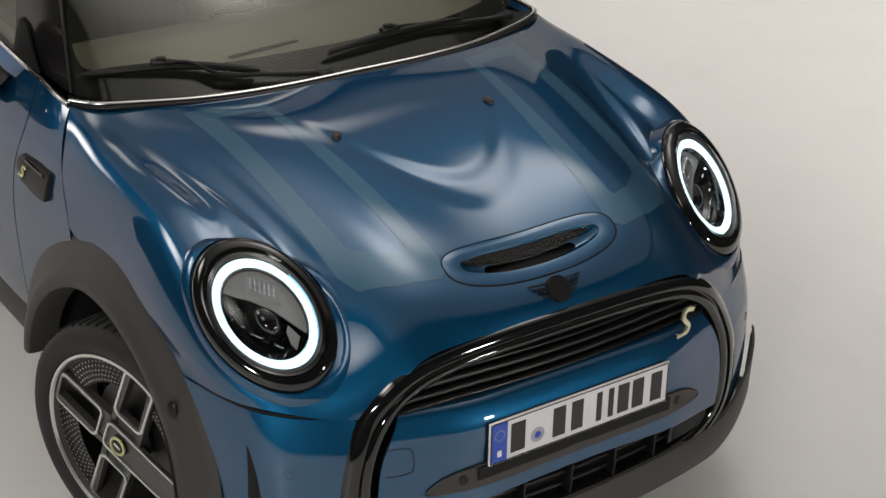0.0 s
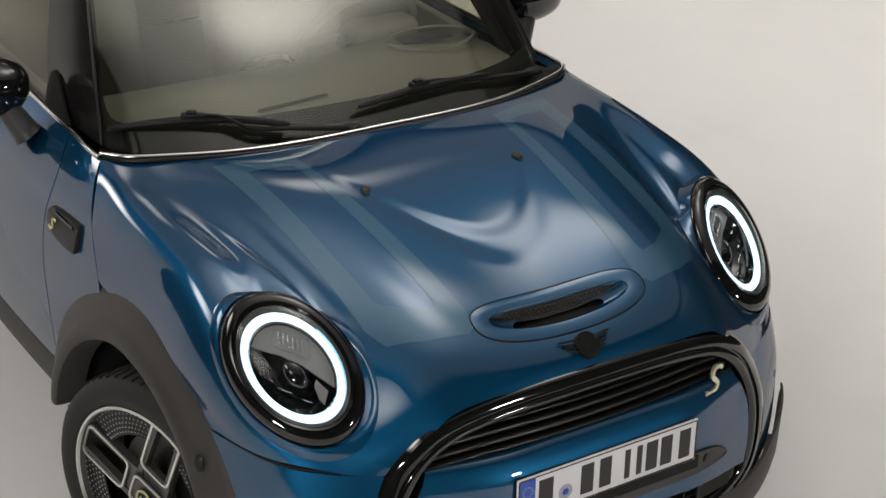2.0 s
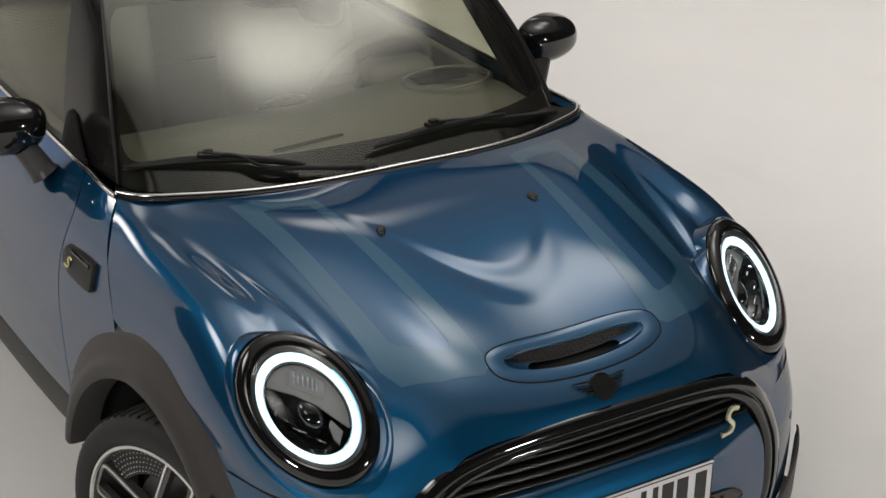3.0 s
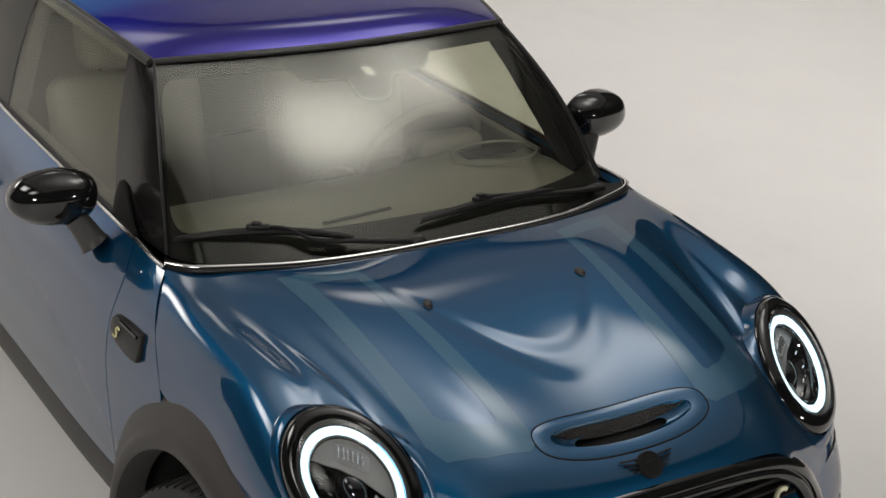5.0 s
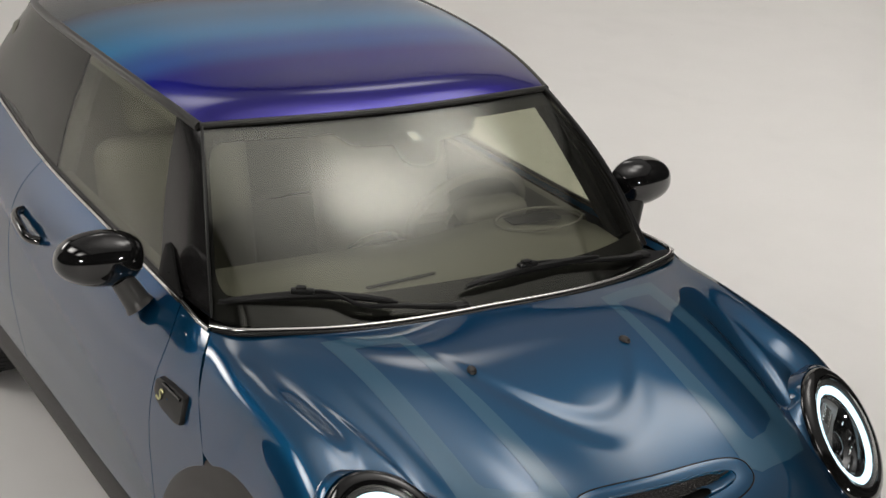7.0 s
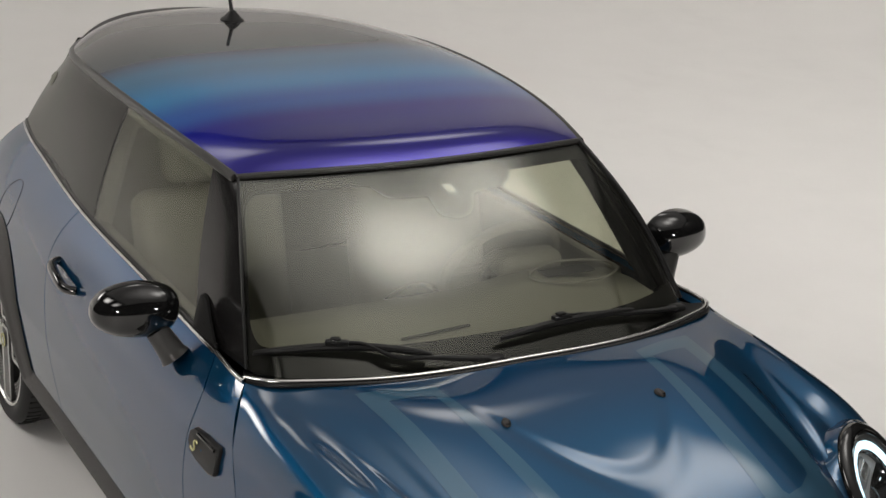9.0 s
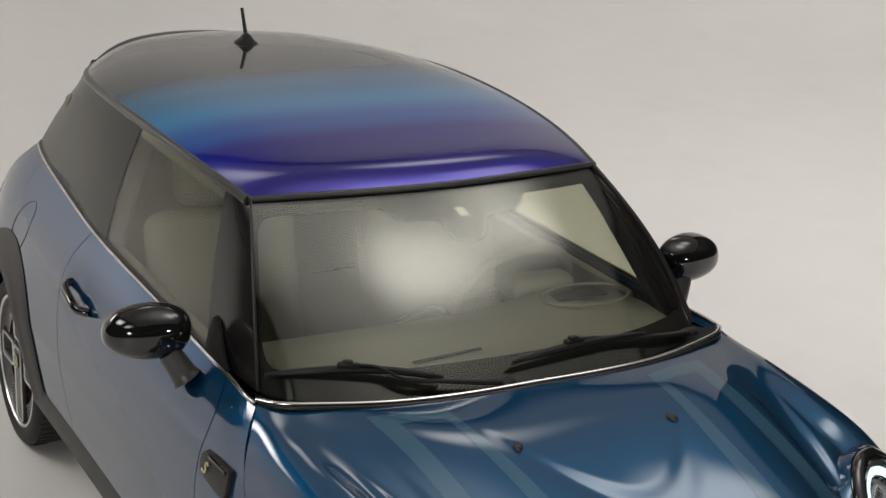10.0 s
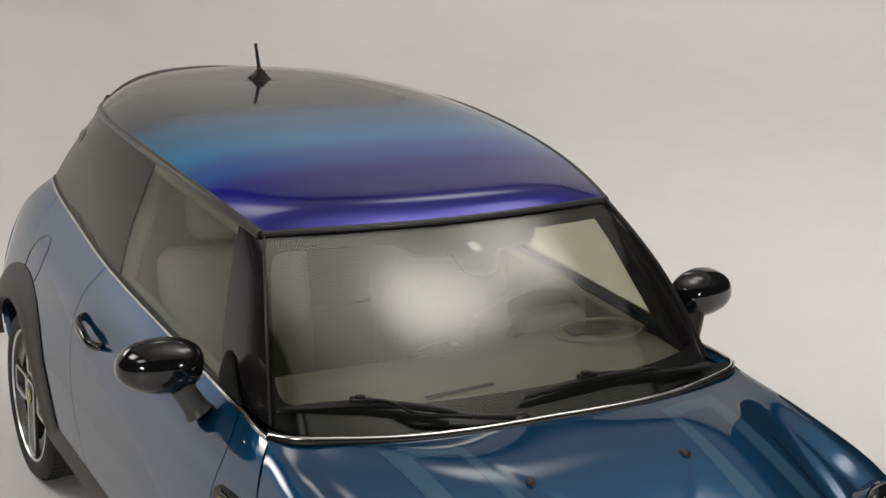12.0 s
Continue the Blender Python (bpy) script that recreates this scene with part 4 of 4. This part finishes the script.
def wheel(at, steer, sign, turn):
    """A tyre on a dark wheel with four framed spokes, one of them a long bar."""
    m = Matrix.Translation(at) @ Matrix.Rotation(radians(steer), 4, "Z") @ Matrix.Rotation(radians(90), 4, "X") @ Matrix.Rotation(radians(-90 if sign < 0 else 90), 4, "Y") @ Matrix.Rotation(radians(turn), 4, "Z")
    t = part("wheel", spun([(.238, .058), (.243, .070), (.252, .076), (.272, .080), (.290, .076), (.303, .064), (.3085, .045), (.309, .0), (.306, -.06), (.29, -.10), (.25, -.11), (.238, -.09)], 96), RUBBER, car, "black tyre on a dark four-spoke wheel")
    moved_mesh(t, m)
    for k in range(64):
        a = k * math.tau / 64
        b = block(.007, .0035, .052, .001, 1, (.3085, 0, .030))
        moved(b, m @ Matrix.Rotation(a, 4, "Z") @ Matrix.Rotation(.0, 4, "X"))
        part("tread_block", b, RUBBER, t)
    parts = [("rim", [(.238, .058), (.2425, .068), (.238, .071), (.232, .066), (.228, .055), (.222, .035), (.215, -.06), (.238, -.09)], WHEEL_GREY),
             ("rim_edge", [(.2375, .0685), (.2405, .0725), (.2335, .0735), (.2305, .068)], SILVER),
             ("brake_disc", [(.0, -.005), (.06, .0), (.14, -.002), (.145, -.02), (0, -.03)], plain("brake_steel", (.12, .12, .12), .4, .9, grain=.2, scale=90)),
             ("hub_face", [(0, .052), (.052, .052), (.060, .048), (.062, .02), (0, .01)], WHEEL_GREY)]
    for nm, prof, mat in parts:
        moved_mesh(part(nm, spun(prof, 80), mat, t), m)
    for k in range(4):
        mk = m @ Matrix.Rotation(radians(90 * k), 4, "Z")
        if k == 0:
            bar = slab(rounded_box(-.050, .232, -.040, .040, .014), .012)
            bmesh.ops.bevel(bar, geom=[e for e in bar.edges if all(v.co.z > .011 for v in e.verts)], offset=.003, segments=2, affect="EDGES")
            moved_mesh(part("bar_spoke", bar, WHEEL_GREY, t), mk @ Matrix.Translation((0, 0, .050)))
            o, i = rounded_box(-.053, .231, -.044, .044, .018), rounded_box(-.046, .224, -.037, .037, .014)
        else:
            for side in (-1, 1):
                arm = slab([(.03, side * .036), (.09, side * .034), (.234, side * .030), (.234, side * .052), (.09, side * .052), (.035, side * .052)], .020)
                moved_mesh(part("spoke", arm, WHEEL_GREY, t), mk @ Matrix.Translation((0, 0, .038)))
            moved_mesh(part("spoke_foot", slab([(.03, -.05), (.085, -.05), (.085, .05), (.03, .05)], .014), WHEEL_GREY, t), mk @ Matrix.Translation((0, 0, .040)))
            o, i = rounded_box(.075, .230, -.051, .051, .020), rounded_box(.083, .222, -.043, .043, .015)
        g = [[Vector((a[0] + (b[0] - a[0]) * s, a[1] + (b[1] - a[1]) * s, .0585 + h)) for s, h in ((0, 0), (.1, .0035), (.9, .0035), (1, 0))] for a, b in zip(o + o[:1], i + i[:1])]
        if k == 0:
            for row in g:
                for v in row:
                    v.z += .004
        moved_mesh(part("spoke_frame", sheet(g), SILVER, t, "machined silver outline"), mk)
        # mesh inlay between the arms, close to the rim
        fan = [[Vector((r * math.cos(a), r * math.sin(a), .048)) for r in np.linspace(.160, .231, 5)] for a in np.linspace(radians(17), radians(73), 14)]
        inlay = part("mesh_inlay", thicken(sheet(fan), .004), SATIN_BLACK, t)
        moved_mesh(inlay, mk)
        bm = bmesh.new()
        for i, a in enumerate(np.linspace(radians(19), radians(69.5), 14)):
            for j, r in enumerate(np.linspace(.167, .226, 6)):
                a2 = a + (.034 if j % 2 else 0)
                q = Vector((r * math.cos(a2), r * math.sin(a2), .0485))
                c = [bm.verts.new(q + Vector((.0078 * math.cos(w + a2), .0078 * math.sin(w + a2), 0))) for w in (0, 2.09, 4.19)]
                tip = bm.verts.new(q + Vector((0, 0, .0060)))
                for e in range(3):
                    bm.faces.new((c[e], c[(e + 1) % 3], tip))
        studs = part("inlay_studs", bm, STUD, t, smooth=False)
        studs["kind"] = "stuff"
        moved_mesh(studs, mk)
    cap = part("hub_cap", spun([(0, .072), (.016, .072), (.0165, .0705), (.0255, .0705), (.027, .066)], 40), SATIN_BLACK, t)
    moved_mesh(cap, m)
    moved_mesh(part("cap_ring", spun([(.0185, .0705), (.0195, .0735), (.0245, .0735), (.0258, .0700)], 40), YELLOW, t, "pale yellow ring"), m)
    moved_mesh(part("cap_bar", block(.022, .006, .002, .0005, 1, (0, 0, .0725)), SILVER, t), m)


for sign in (-1, 1):
    cladding(0.0, True, sign)
    cladding(2.46, False, sign)
wheel((-.768, -.048, .313), 18, -1, -20)
wheel((.765, .02, .309), 18, 1, 0)
wheel((-.728, 2.468, .309), 0, -1, -88)
wheel((.728, 2.468, .309), 0, 1, 0)

for sign in (-1, 1):
    rows = []
    for y in np.linspace(.40, 2.10, 40):
        x = side_x(y, .36)
        rows.append([Vector((sign * (x + o), y, z)) for z, o in ((.386, -.004), (.386, .005), (.378, .009), (.345, .012), (.31, .010), (.292, .0), (.280, -.03), (.275, -.25))])
    part("sill_cladding", sheet(rows), CLAD, car, "grey grained sill cladding")
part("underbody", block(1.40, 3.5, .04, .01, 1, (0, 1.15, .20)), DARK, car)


# ---- trim along belt, cowl and roof ----
def both(points):
    p = line(points, 40)
    return [Vector((-x, y, z)) for x, y, z in p[:0:-1]] + [Vector(q) for q in p]


cowl_line = both(COWL)
part("cowl_chrome", tube([q + Vector((0, .012, .004)) for q in cowl_line], .0075, 10, flat=.75), CHROME, car, "bright chrome strip under the windscreen")
part("cowl_seal", tube([q + Vector((0, .001, -.003)) for q in cowl_line], .006, 8), SATIN_BLACK, car)
low = both(SCREEN_LOW)
part("cowl_panel", thicken(sheet([[a + Vector((0, .014, -.002)), a.lerp(b, .5) + Vector((0, .01, -.012)), b + Vector((0, .02, -.010))] for a, b in zip(cowl_line, low)]), .006), SATIN_BLACK, car)
for sign in (-1, 1):
    def strip(y0, y1, lift, drop):
        return [Vector((-sign * (belt(y).x - lift), y, .985 + drop)) for y in np.linspace(y0, y1, 60)]
    join = line([(.712, .408, .985), (.716, .46, .985), (.7135, .52, .985), (.709, .60, .985)], 12)
    part("belt_chrome", tube([Vector((sign * x, y, z + .003)) for x, y, z in join], .0065, 10), BELT, car)
    part("belt_chrome", tube(strip(.604, 1.80, .005, .002), .0065, 10), BELT, car, "bright chrome belt strip")
    part("belt_chrome", tube(strip(1.803, 2.90, .005, .002), .0065, 10), BELT, car)
    part("belt_seal", tube(strip(.62, 2.90, -.004, .012), .007, 8), SATIN_BLACK, car)
    edge = [Vector(roof_place(sign, t)) + Vector((-sign * -.001, 0, -.010)) for t in np.linspace(0, 1, 70)]
    part("roof_rail", tube(edge, .0135, 12), MOULD, car, "black roof edge moulding")
    div = [belt(1.702).lerp(rail(.346), t) + Vector((-.012 * math.sin(math.pi * t) + .003, 0, 0)) for t in np.linspace(0, 1, 16)]
    part("window_divider", tube([Vector((-sign * p.x, p.y, p.z)) for p in div], .0045, 8), SATIN_BLACK, car)
    gap = [Vector(screen_place(sign * -1.0 * -1 if sign > 0 else -1, t)) + Vector((sign * .002, -.004, .003)) for t in np.linspace(0, 1, 24)]
    part("screen_seal", tube(gap, .004 if sign < 0 else .008, 8), SATIN_BLACK, car)
head = [Vector(roof_place(s, 0)) + Vector((0, -.004, -.006)) for s in np.linspace(-1, 1, 50)]
part("roof_header", tube(head, .0085, 10), MOULD, car, "black moulding over the windscreen")
rear_edge = [Vector(roof_place(s, 1)) + Vector((0, .0, -.003)) for s in np.linspace(-.97, .97, 50)]
spo = [[p + Vector((0, d * (1 - .75 * (abs(p.x) / .42)**2), h)) for d, h in ((-.02, .001), (.03, .004), (.07, .002), (.08, -.006), (.07, -.014), (.0, -.02))] for p in rear_edge]
part("roof_spoiler", sheet(spo), SATIN_BLACK, car, "black roof spoiler lip")

ant = Vector((0, 2.28, roof_top(2.28)))
antenna = part("antenna", spun([(0, .036), (.009, .035), (.017, .026), (.030, .010), (.040, .003), (.041, -.006)], 32, 1.0, 1.3), SATIN_BLACK, car, "black roof antenna with short rod", m=Matrix.Translation(ant))
part("antenna_rod", tube([ant + Vector((-.004 * t, .004 + .030 * t, .026 + .092 * t)) for t in np.linspace(0, 1, 6)], lambda t: .0072 - .0016 * t, 8), RUBBER, antenna)


# ---- windscreen frit, wipers, mirrors ----
def on_screen(x, t, lift=.004):
    """A place on the windscreen at x, t up from its foot, raised off the glass."""
    lo, hi = 0.0, 1.0
    for _ in range(24):
        mid = (lo + hi) / 2
        lo, hi = (mid, hi) if screen_place(mid, t)[0] < abs(x) else (lo, mid)
    p = Vector(screen_place(lo, t))
    q = Vector((math.copysign(p.x, x), p.y, p.z))
    return q + Vector((0, -.66, .75)) * lift


FRIT = plain("black_enamel_frit", (.008, .008, .008), .7, grain=.1, scale=50, spec=.15)
fr = []
inner_edge = rounded_box(-.930, .930, .135, .905, .13, 8)
outer_edge = rounded_box(-.998, .998, .004, .996, .012, 8)
# both loops start at the same corner and are matched by direction
for k in range(161):
    a = k / 160 * math.tau
    cx, cy = 0.0, .55
    def cast(loop):
        best = None
        for i in range(len(loop)):
            (x0, y0), (x1, y1) = loop[i - 1], loop[i]
            ux, uy = math.cos(a), math.sin(a) * .5
            den = ux * (y1 - y0) - uy * (x1 - x0)
            if abs(den) < 1e-9:
                continue
            s = ((x0 - cx) * (y1 - y0) - (y0 - cy) * (x1 - x0)) / den
            w = ((x0 - cx) * uy - (y0 - cy) * ux) / den
            if s > 0 and -1e-6 <= w <= 1 + 1e-6:
                best = s if best is None else max(best, s)
        return cx + best * math.cos(a), cy + best * math.sin(a) * .5
    i, o = cast(inner_edge), cast(outer_edge)
    fr.append([Vector(screen_place(o[0] + (i[0] - o[0]) * s, o[1] + (i[1] - o[1]) * s)) + Vector((0, .006, -.007)) for s in np.linspace(0, 1, 6)])
part("screen_frit", thicken(sheet(fr), -.0015), FRIT, windscreen, "black enamel border on the glass")

patch = [(-.20, .895), (-.178, .845), (-.165, .823), (-.050, .812), (-.050, .74), (-.032, .695), (.011, .676), (.048, .69), (.072, .735), (.090, .795), (.105, .806), (.20, .822), (.222, .845), (.245, .895)]
rows = []
for x in np.linspace(-.20, .245, 90):
    low_t = float(np.interp(x, [p[0] + 1e-6 * i for i, p in enumerate(patch)], [p[1] for p in patch]))
    rows.append([on_screen(x, low_t + (.94 - low_t) * k / 8, -.0085) for k in range(9)])
part("sensor_patch", thicken(sheet(rows), -.0015), FRIT, windscreen, "black enamel patch round the mirror sensor")
rows = [[on_screen(x + .006 * (1 - k / 4), t, -.0060) for k, t in enumerate(np.linspace(.818, .868, 5))] for x in np.linspace(.008, .036, 5)]
part("sensor_window", thicken(sheet(rows), -.001), plain("pale_sensor_window", (.42, .41, .38), .4, grain=.05, scale=200), windscreen, "pale sensor window")


def wiper(blade, arm, joint):
    rod = line(blade, 30)
    w = part("wiper", tube([Vector(q) for q in rod], lambda t: .0045 + .0095 * math.sin(math.pi * min(1, max(0, t)))**.5, 8, flat=.8), SATIN_BLACK, car, "black flat wiper blade with cranked arm")
    part("wiper_rubber", tube([Vector(q) + Vector((0, .008, -.010)) for q in rod], .003, 6), RUBBER, w)
    part("wiper_arm", tube([Vector(q) for q in line(arm, 30)], lambda t: .0055 + .0085 * t, 8, flat=.55), SATIN_BLACK, w)
    part("arm_joint", block(.060, .020, .014, .004, 2), SATIN_BLACK, w, m=Matrix.Translation(joint) @ Matrix.Rotation(-.5 if joint[0] < 0 else .1, 4, "Z"))
    part("arm_clip", block(.026, .018, .007, .002, 1), SATIN_BLACK, w, m=Matrix.Translation(Vector(joint) + Vector((-.004, .0, .010))) @ Matrix.Rotation(-.5 if joint[0] < 0 else .1, 4, "Z"))
    part("arm_foot", block(.044, .034, .018, .007, 2, arm[-1]), SATIN_BLACK, w)


wiper([(-.655, .485, 1.026), (-.56, .425, 1.044), (-.46, .375, 1.054), (-.35, .325, 1.050), (-.25, .290, 1.034)],
      [(-.47, .375, 1.066), (-.41, .345, 1.064), (-.36, .310, 1.040), (-.28, .285, 1.030), (-.17, .265, 1.018), (-.08, .262, 1.005)], (-.475, .378, 1.066))
wiper([(-.045, .295, 1.042), (.06, .300, 1.052), (.16, .310, 1.054), (.28, .322, 1.050), (.40, .338, 1.042)],
      [(.15, .312, 1.066), (.22, .322, 1.062), (.31, .322, 1.046), (.40, .332, 1.034), (.50, .352, 1.018), (.585, .385, 1.002)], (.15, .312, 1.066))

for sign in (-1, 1):
    bm = bmesh.new()
    bmesh.ops.create_uvsphere(bm, u_segments=64, v_segments=40, radius=1)
    for v in bm.verts:
        q = (abs(v.co.x)**2.5 + abs(v.co.y)**2.3 + abs(v.co.z)**2.5)**(-1 / 2.5)
        x, y, z = v.co * q
        back = .35 if y > 0 else 1.0
        out = x * sign
        v.co = Vector((x * .116, y * .088 * back, z * (.078 if z > 0 else .070) * (1 - .16 * max(0, out)) - .008 * out))
    m = Matrix.Translation((sign * .860, .80, 1.057)) @ Matrix.Rotation(sign * radians(12), 4, "Z") @ Matrix.Rotation(sign * radians(-6), 4, "Y")
    mirror = part("door_mirror", bm, GLOSS_BLACK, car, "gloss black door mirror cap on a stalk", m=m)
    part("mirror_glass", spun([(0, .0), (.07, .0), (.072, -.006)], 40, 1.25, .85), CHROME, mirror, m=m @ framed((0, .031, 0), (0, 1, 0)))
    foot = line([(.818, .745, 1.01), (.80, .733, .98), (.786, .724, .955), (.777, .718, .940)], 14)
    part("mirror_stalk", tube([Vector((sign * x, y, z)) for x, y, z in foot], lambda t: .031 + .006 * t + .004 * ease((t - .8) / .2), 20), MOULD, mirror, "grey plastic stalk")
    sail = [(.775, .01), (.758, .12), (.728, .225), (.705, .25), (.680, .235), (.650, .13), (.615, .03), (.605, .01)]
    rows = []
    for k, out in ((1.0, -.003), (1.0, .003), (.97, .005), (.5, .006), (.04, .006)):
        row = []
        for y, u in sail + sail[:1]:
            y, u = .69 + (y - .69) * k, .09 + (u - .09) * k
            p = belt(y).lerp(rail(max(0, .055 - (.76 - y) * .35)), u) + Vector((-out - .012 * math.sin(math.pi * u), -out * .5, 0))
            row.append(Vector((-sign * p.x, p.y, p.z)))
        rows.append(row)
    bm = sheet(rows)
    bmesh.ops.recalc_face_normals(bm, faces=bm.faces)
    part("mirror_sail", bm, FRIT, car, "black triangle at the mirror's foot")

# fender badge, door handle, fuel flap on the flank
def flank(y, z, lift=0.0):
    return Vector((-side_x(y, z) - lift, y, z))


for sign in (-1, 1):
    def put(bm):
        return flipped(bm) if sign > 0 else bm
    shape = [(.480, .845), (.462, .858), (.40, .864), (.318, .866), (.310, .858), (.308, .805), (.314, .793), (.34, .788), (.42, .792), (.464, .802), (.479, .822)]
    c = (.395, .828)
    rows = [[flank(c[0] + (y - c[0]) * s, c[1] + (z - c[1]) * s, l) for s, l in ((1.0, -.004), (1.0, .008), (.96, .013), (.6, .014), (.05, .014))] for y, z in shape + shape[:1]]
    scuttle = part("side_badge", put(sheet(rows)), SATIN_BLACK, car, "black side indicator badge with pale letter")
    sm = framed(flank(.432, .826, .016), (-1, 0, .25))
    part("badge_s", put(ribbon(s_shape(.028), .0058, .003, sm)), YELLOW, scuttle)
    part("indicator_lens", put(tube([flank(y, .855, .014) for y in np.linspace(.325, .43, 10)], .005, 8)), GLOSS_BLACK, scuttle)
    handle = part("door_handle", put(tube([flank(y, z, l) for y, z, l in line([(1.715, .872, .002), (1.695, .872, .026), (1.64, .868, .040), (1.56, .860, .040), (1.51, .852, .026), (1.495, .848, .002)], 24)], lambda t: .0125 + .0035 * math.sin(math.pi * t), 12)), GLOSS_BLACK, car, "gloss black bow door handle")
    bowl = [[flank(1.628 + .085 * s * math.cos(a), .872 + .040 * s * math.sin(a), .0015 + .002 * (1 - s)) for s in (1.0, .7, .4, .05)] for a in np.linspace(0, math.tau, 33)]
    part("handle_recess", put(sheet(bowl)), BLUE, handle)
    if sign < 0:
        flap = [flank(2.41 + .092 * math.cos(a), .835 + .082 * math.sin(a), .0006) for a in np.linspace(0, math.tau, 60, endpoint=False)]
        part("fuel_flap_seam", tube(flap, .0012, 6, True), DARK, car)


# ---- cabin ----
HEADLINER = plain("grey_headliner_cloth", (.20, .195, .170), .9, grain=.03, scale=300)
part("cabin_floor", block(1.30, 2.5, .04, .01, 1, (0, 1.65, .32)), TRIMGREY, car)
part("bulkhead", block(1.30, .03, .60, .01, 1, (0, .40, .63)), TRIMGREY, car)
for sign in (-1, 1):
    part("door_card", block(.04, 1.45, .58, .015, 2, (sign * .652, 1.50, .69)), TRIMGREY, car)
rows = []
for x in np.linspace(-.62, .62, 40):
    hump = .030 * math.exp(-((x - .34) / .16)**2)
    rows.append([Vector((x, y, z + hump * h)) for y, z, h in ((.36, .965, 0), (.50, .985, .2), (.66, .990, 1), (.80, .975, 1), (.86, .94, .6), (.88, .86, 0), (.86, .70, 0))])
dash = part("dashboard", thicken(sheet(rows), .01), LEATHER, car, "dark leather-grained dashboard")
part("instrument_pod", block(.22, .10, .07, .03, 3, (.36, .84, 1.015)), TRIMGREY, dash)
part("centre_display", spun([(0, .012), (.10, .012), (.115, .02), (.13, .006), (.13, -.02)], 48), GLOSS_BLACK, dash, m=framed((0, .885, .86), (0, 1, .25)))
hud = [Vector((.44 + .145 * math.cos(a) + .01 * math.sin(a), .70 + .085 * math.sin(a), 1.022)) for a in np.linspace(0, math.tau, 50, endpoint=False)]
part("display_frame", tube(hud, .0045, 8, True), TRIMGREY, dash)
part("display_slot", block(.17, .060, .004, .002, 1, (.425, .712, 1.0215)), DARK, dash)
part("defroster_vent", block(.22, .012, .004, .001, 1, (-.07, .515, .990)), DARK, dash, m=Matrix.Rotation(.10, 4, "Z"))
for x in (-.40, .40):
    part("screen_vent", block(.36, .022, .012, .004, 1, (x, .44, .985)), DARK, dash)
wm = framed((.36, .98, .955), (0, .85, .5))
steering = part("steering_wheel", tube([wm @ Vector((.185 * math.cos(a), .185 * math.sin(a), 0)) for a in np.linspace(0, math.tau, 60, endpoint=False)], .016, 10, True), TRIMGREY, car, "dark leather steering wheel")
part("wheel_hub", spun([(0, .03), (.05, .028), (.07, .01), (.07, -.02)], 32), TRIMGREY, steering, m=wm)
for a in (0, 180, 270):
    part("wheel_spoke", block(.13, .035, .014, .004, 1, (.115, 0, 0)), TRIMGREY, steering, m=wm @ Matrix.Rotation(radians(a), 4, "Z"))


def seat(x, y, w=.48, rear=False):
    s = tagged(part("seat", block(w, .50, .17, .06, 4, (x, y, .50)), LEATHER, car), "grey leather car seat")
    back = block(w, .15, .60 if not rear else .50, .06, 4)
    part("backrest", back, LEATHER, s, m=Matrix.Translation((x, y + .32, .82)) @ Matrix.Rotation(radians(-16), 4, "X"))
    part("headrest", block(.26, .10, .18, .045, 4), LEATHER, s, m=Matrix.Translation((x, y + .44, 1.20 if not rear else 1.12)) @ Matrix.Rotation(radians(-10), 4, "X"))
    for dx in (-.06, .06):
        part("headrest_post", tube([(x + dx, y + .42, 1.08), (x + dx, y + .44, 1.16)], .006, 8), CHROME, s)


seat(-.36, 1.20)
seat(.36, 1.20)
seat(-.30, 2.05, .50, True)
seat(.30, 2.05, .50, True)
part("rear_bench_back", block(1.16, .10, .78, .04, 3, (0, 2.52, .88)), LEATHER, car)
rows = [[Vector((x * (1 - .02 * k), roof_place(0, t)[1], roof_place(x / .60, t)[2] - .035 - .006 * k)) for k, t in ((1, .06), (0, .2), (0, .45), (0, .65), (1, .78))] for x in np.linspace(-.47, .47, 20)]
part("headliner", thicken(sheet(rows), .006), HEADLINER, car)
part("mirror_sensor_pod", block(.10, .15, .035, .016, 4), SATIN_BLACK, car, m=Matrix.Translation((.035, .775, 1.290)) @ Matrix.Rotation(radians(35), 4, "X"))
part("interior_mirror", block(.25, .028, .07, .022, 4), SATIN_BLACK, car, "dark interior mirror", m=Matrix.Translation((.055, .885, 1.290)) @ Matrix.Rotation(radians(8), 4, "Z"))
for sign in (-1, 1):
    part("sun_visor", block(.36, .02, .10, .008, 2), TRIMGREY, car, m=Matrix.Translation((sign * .27, .955, 1.350)) @ Matrix.Rotation(radians(80), 4, "X"))
    part("inner_pillar", tube([(sign * .655, .60, .97), (sign * .62, .72, 1.10), (sign * .580, .85, 1.24), (sign * .545, .96, 1.34)], .020, 8), FRIT, car)
    part("cant_rail", tube([Vector(roof_place(sign * .96, t)) + Vector((0, 0, -.045)) for t in np.linspace(.03, .9, 24)], .030, 10), HEADLINER, car)
    part("b_pillar", tube([(sign * .655, 1.75, .97), (sign * .60, 1.73, 1.2), (sign * .555, 1.70, 1.36)], .040, 8), TRIMGREY, car)
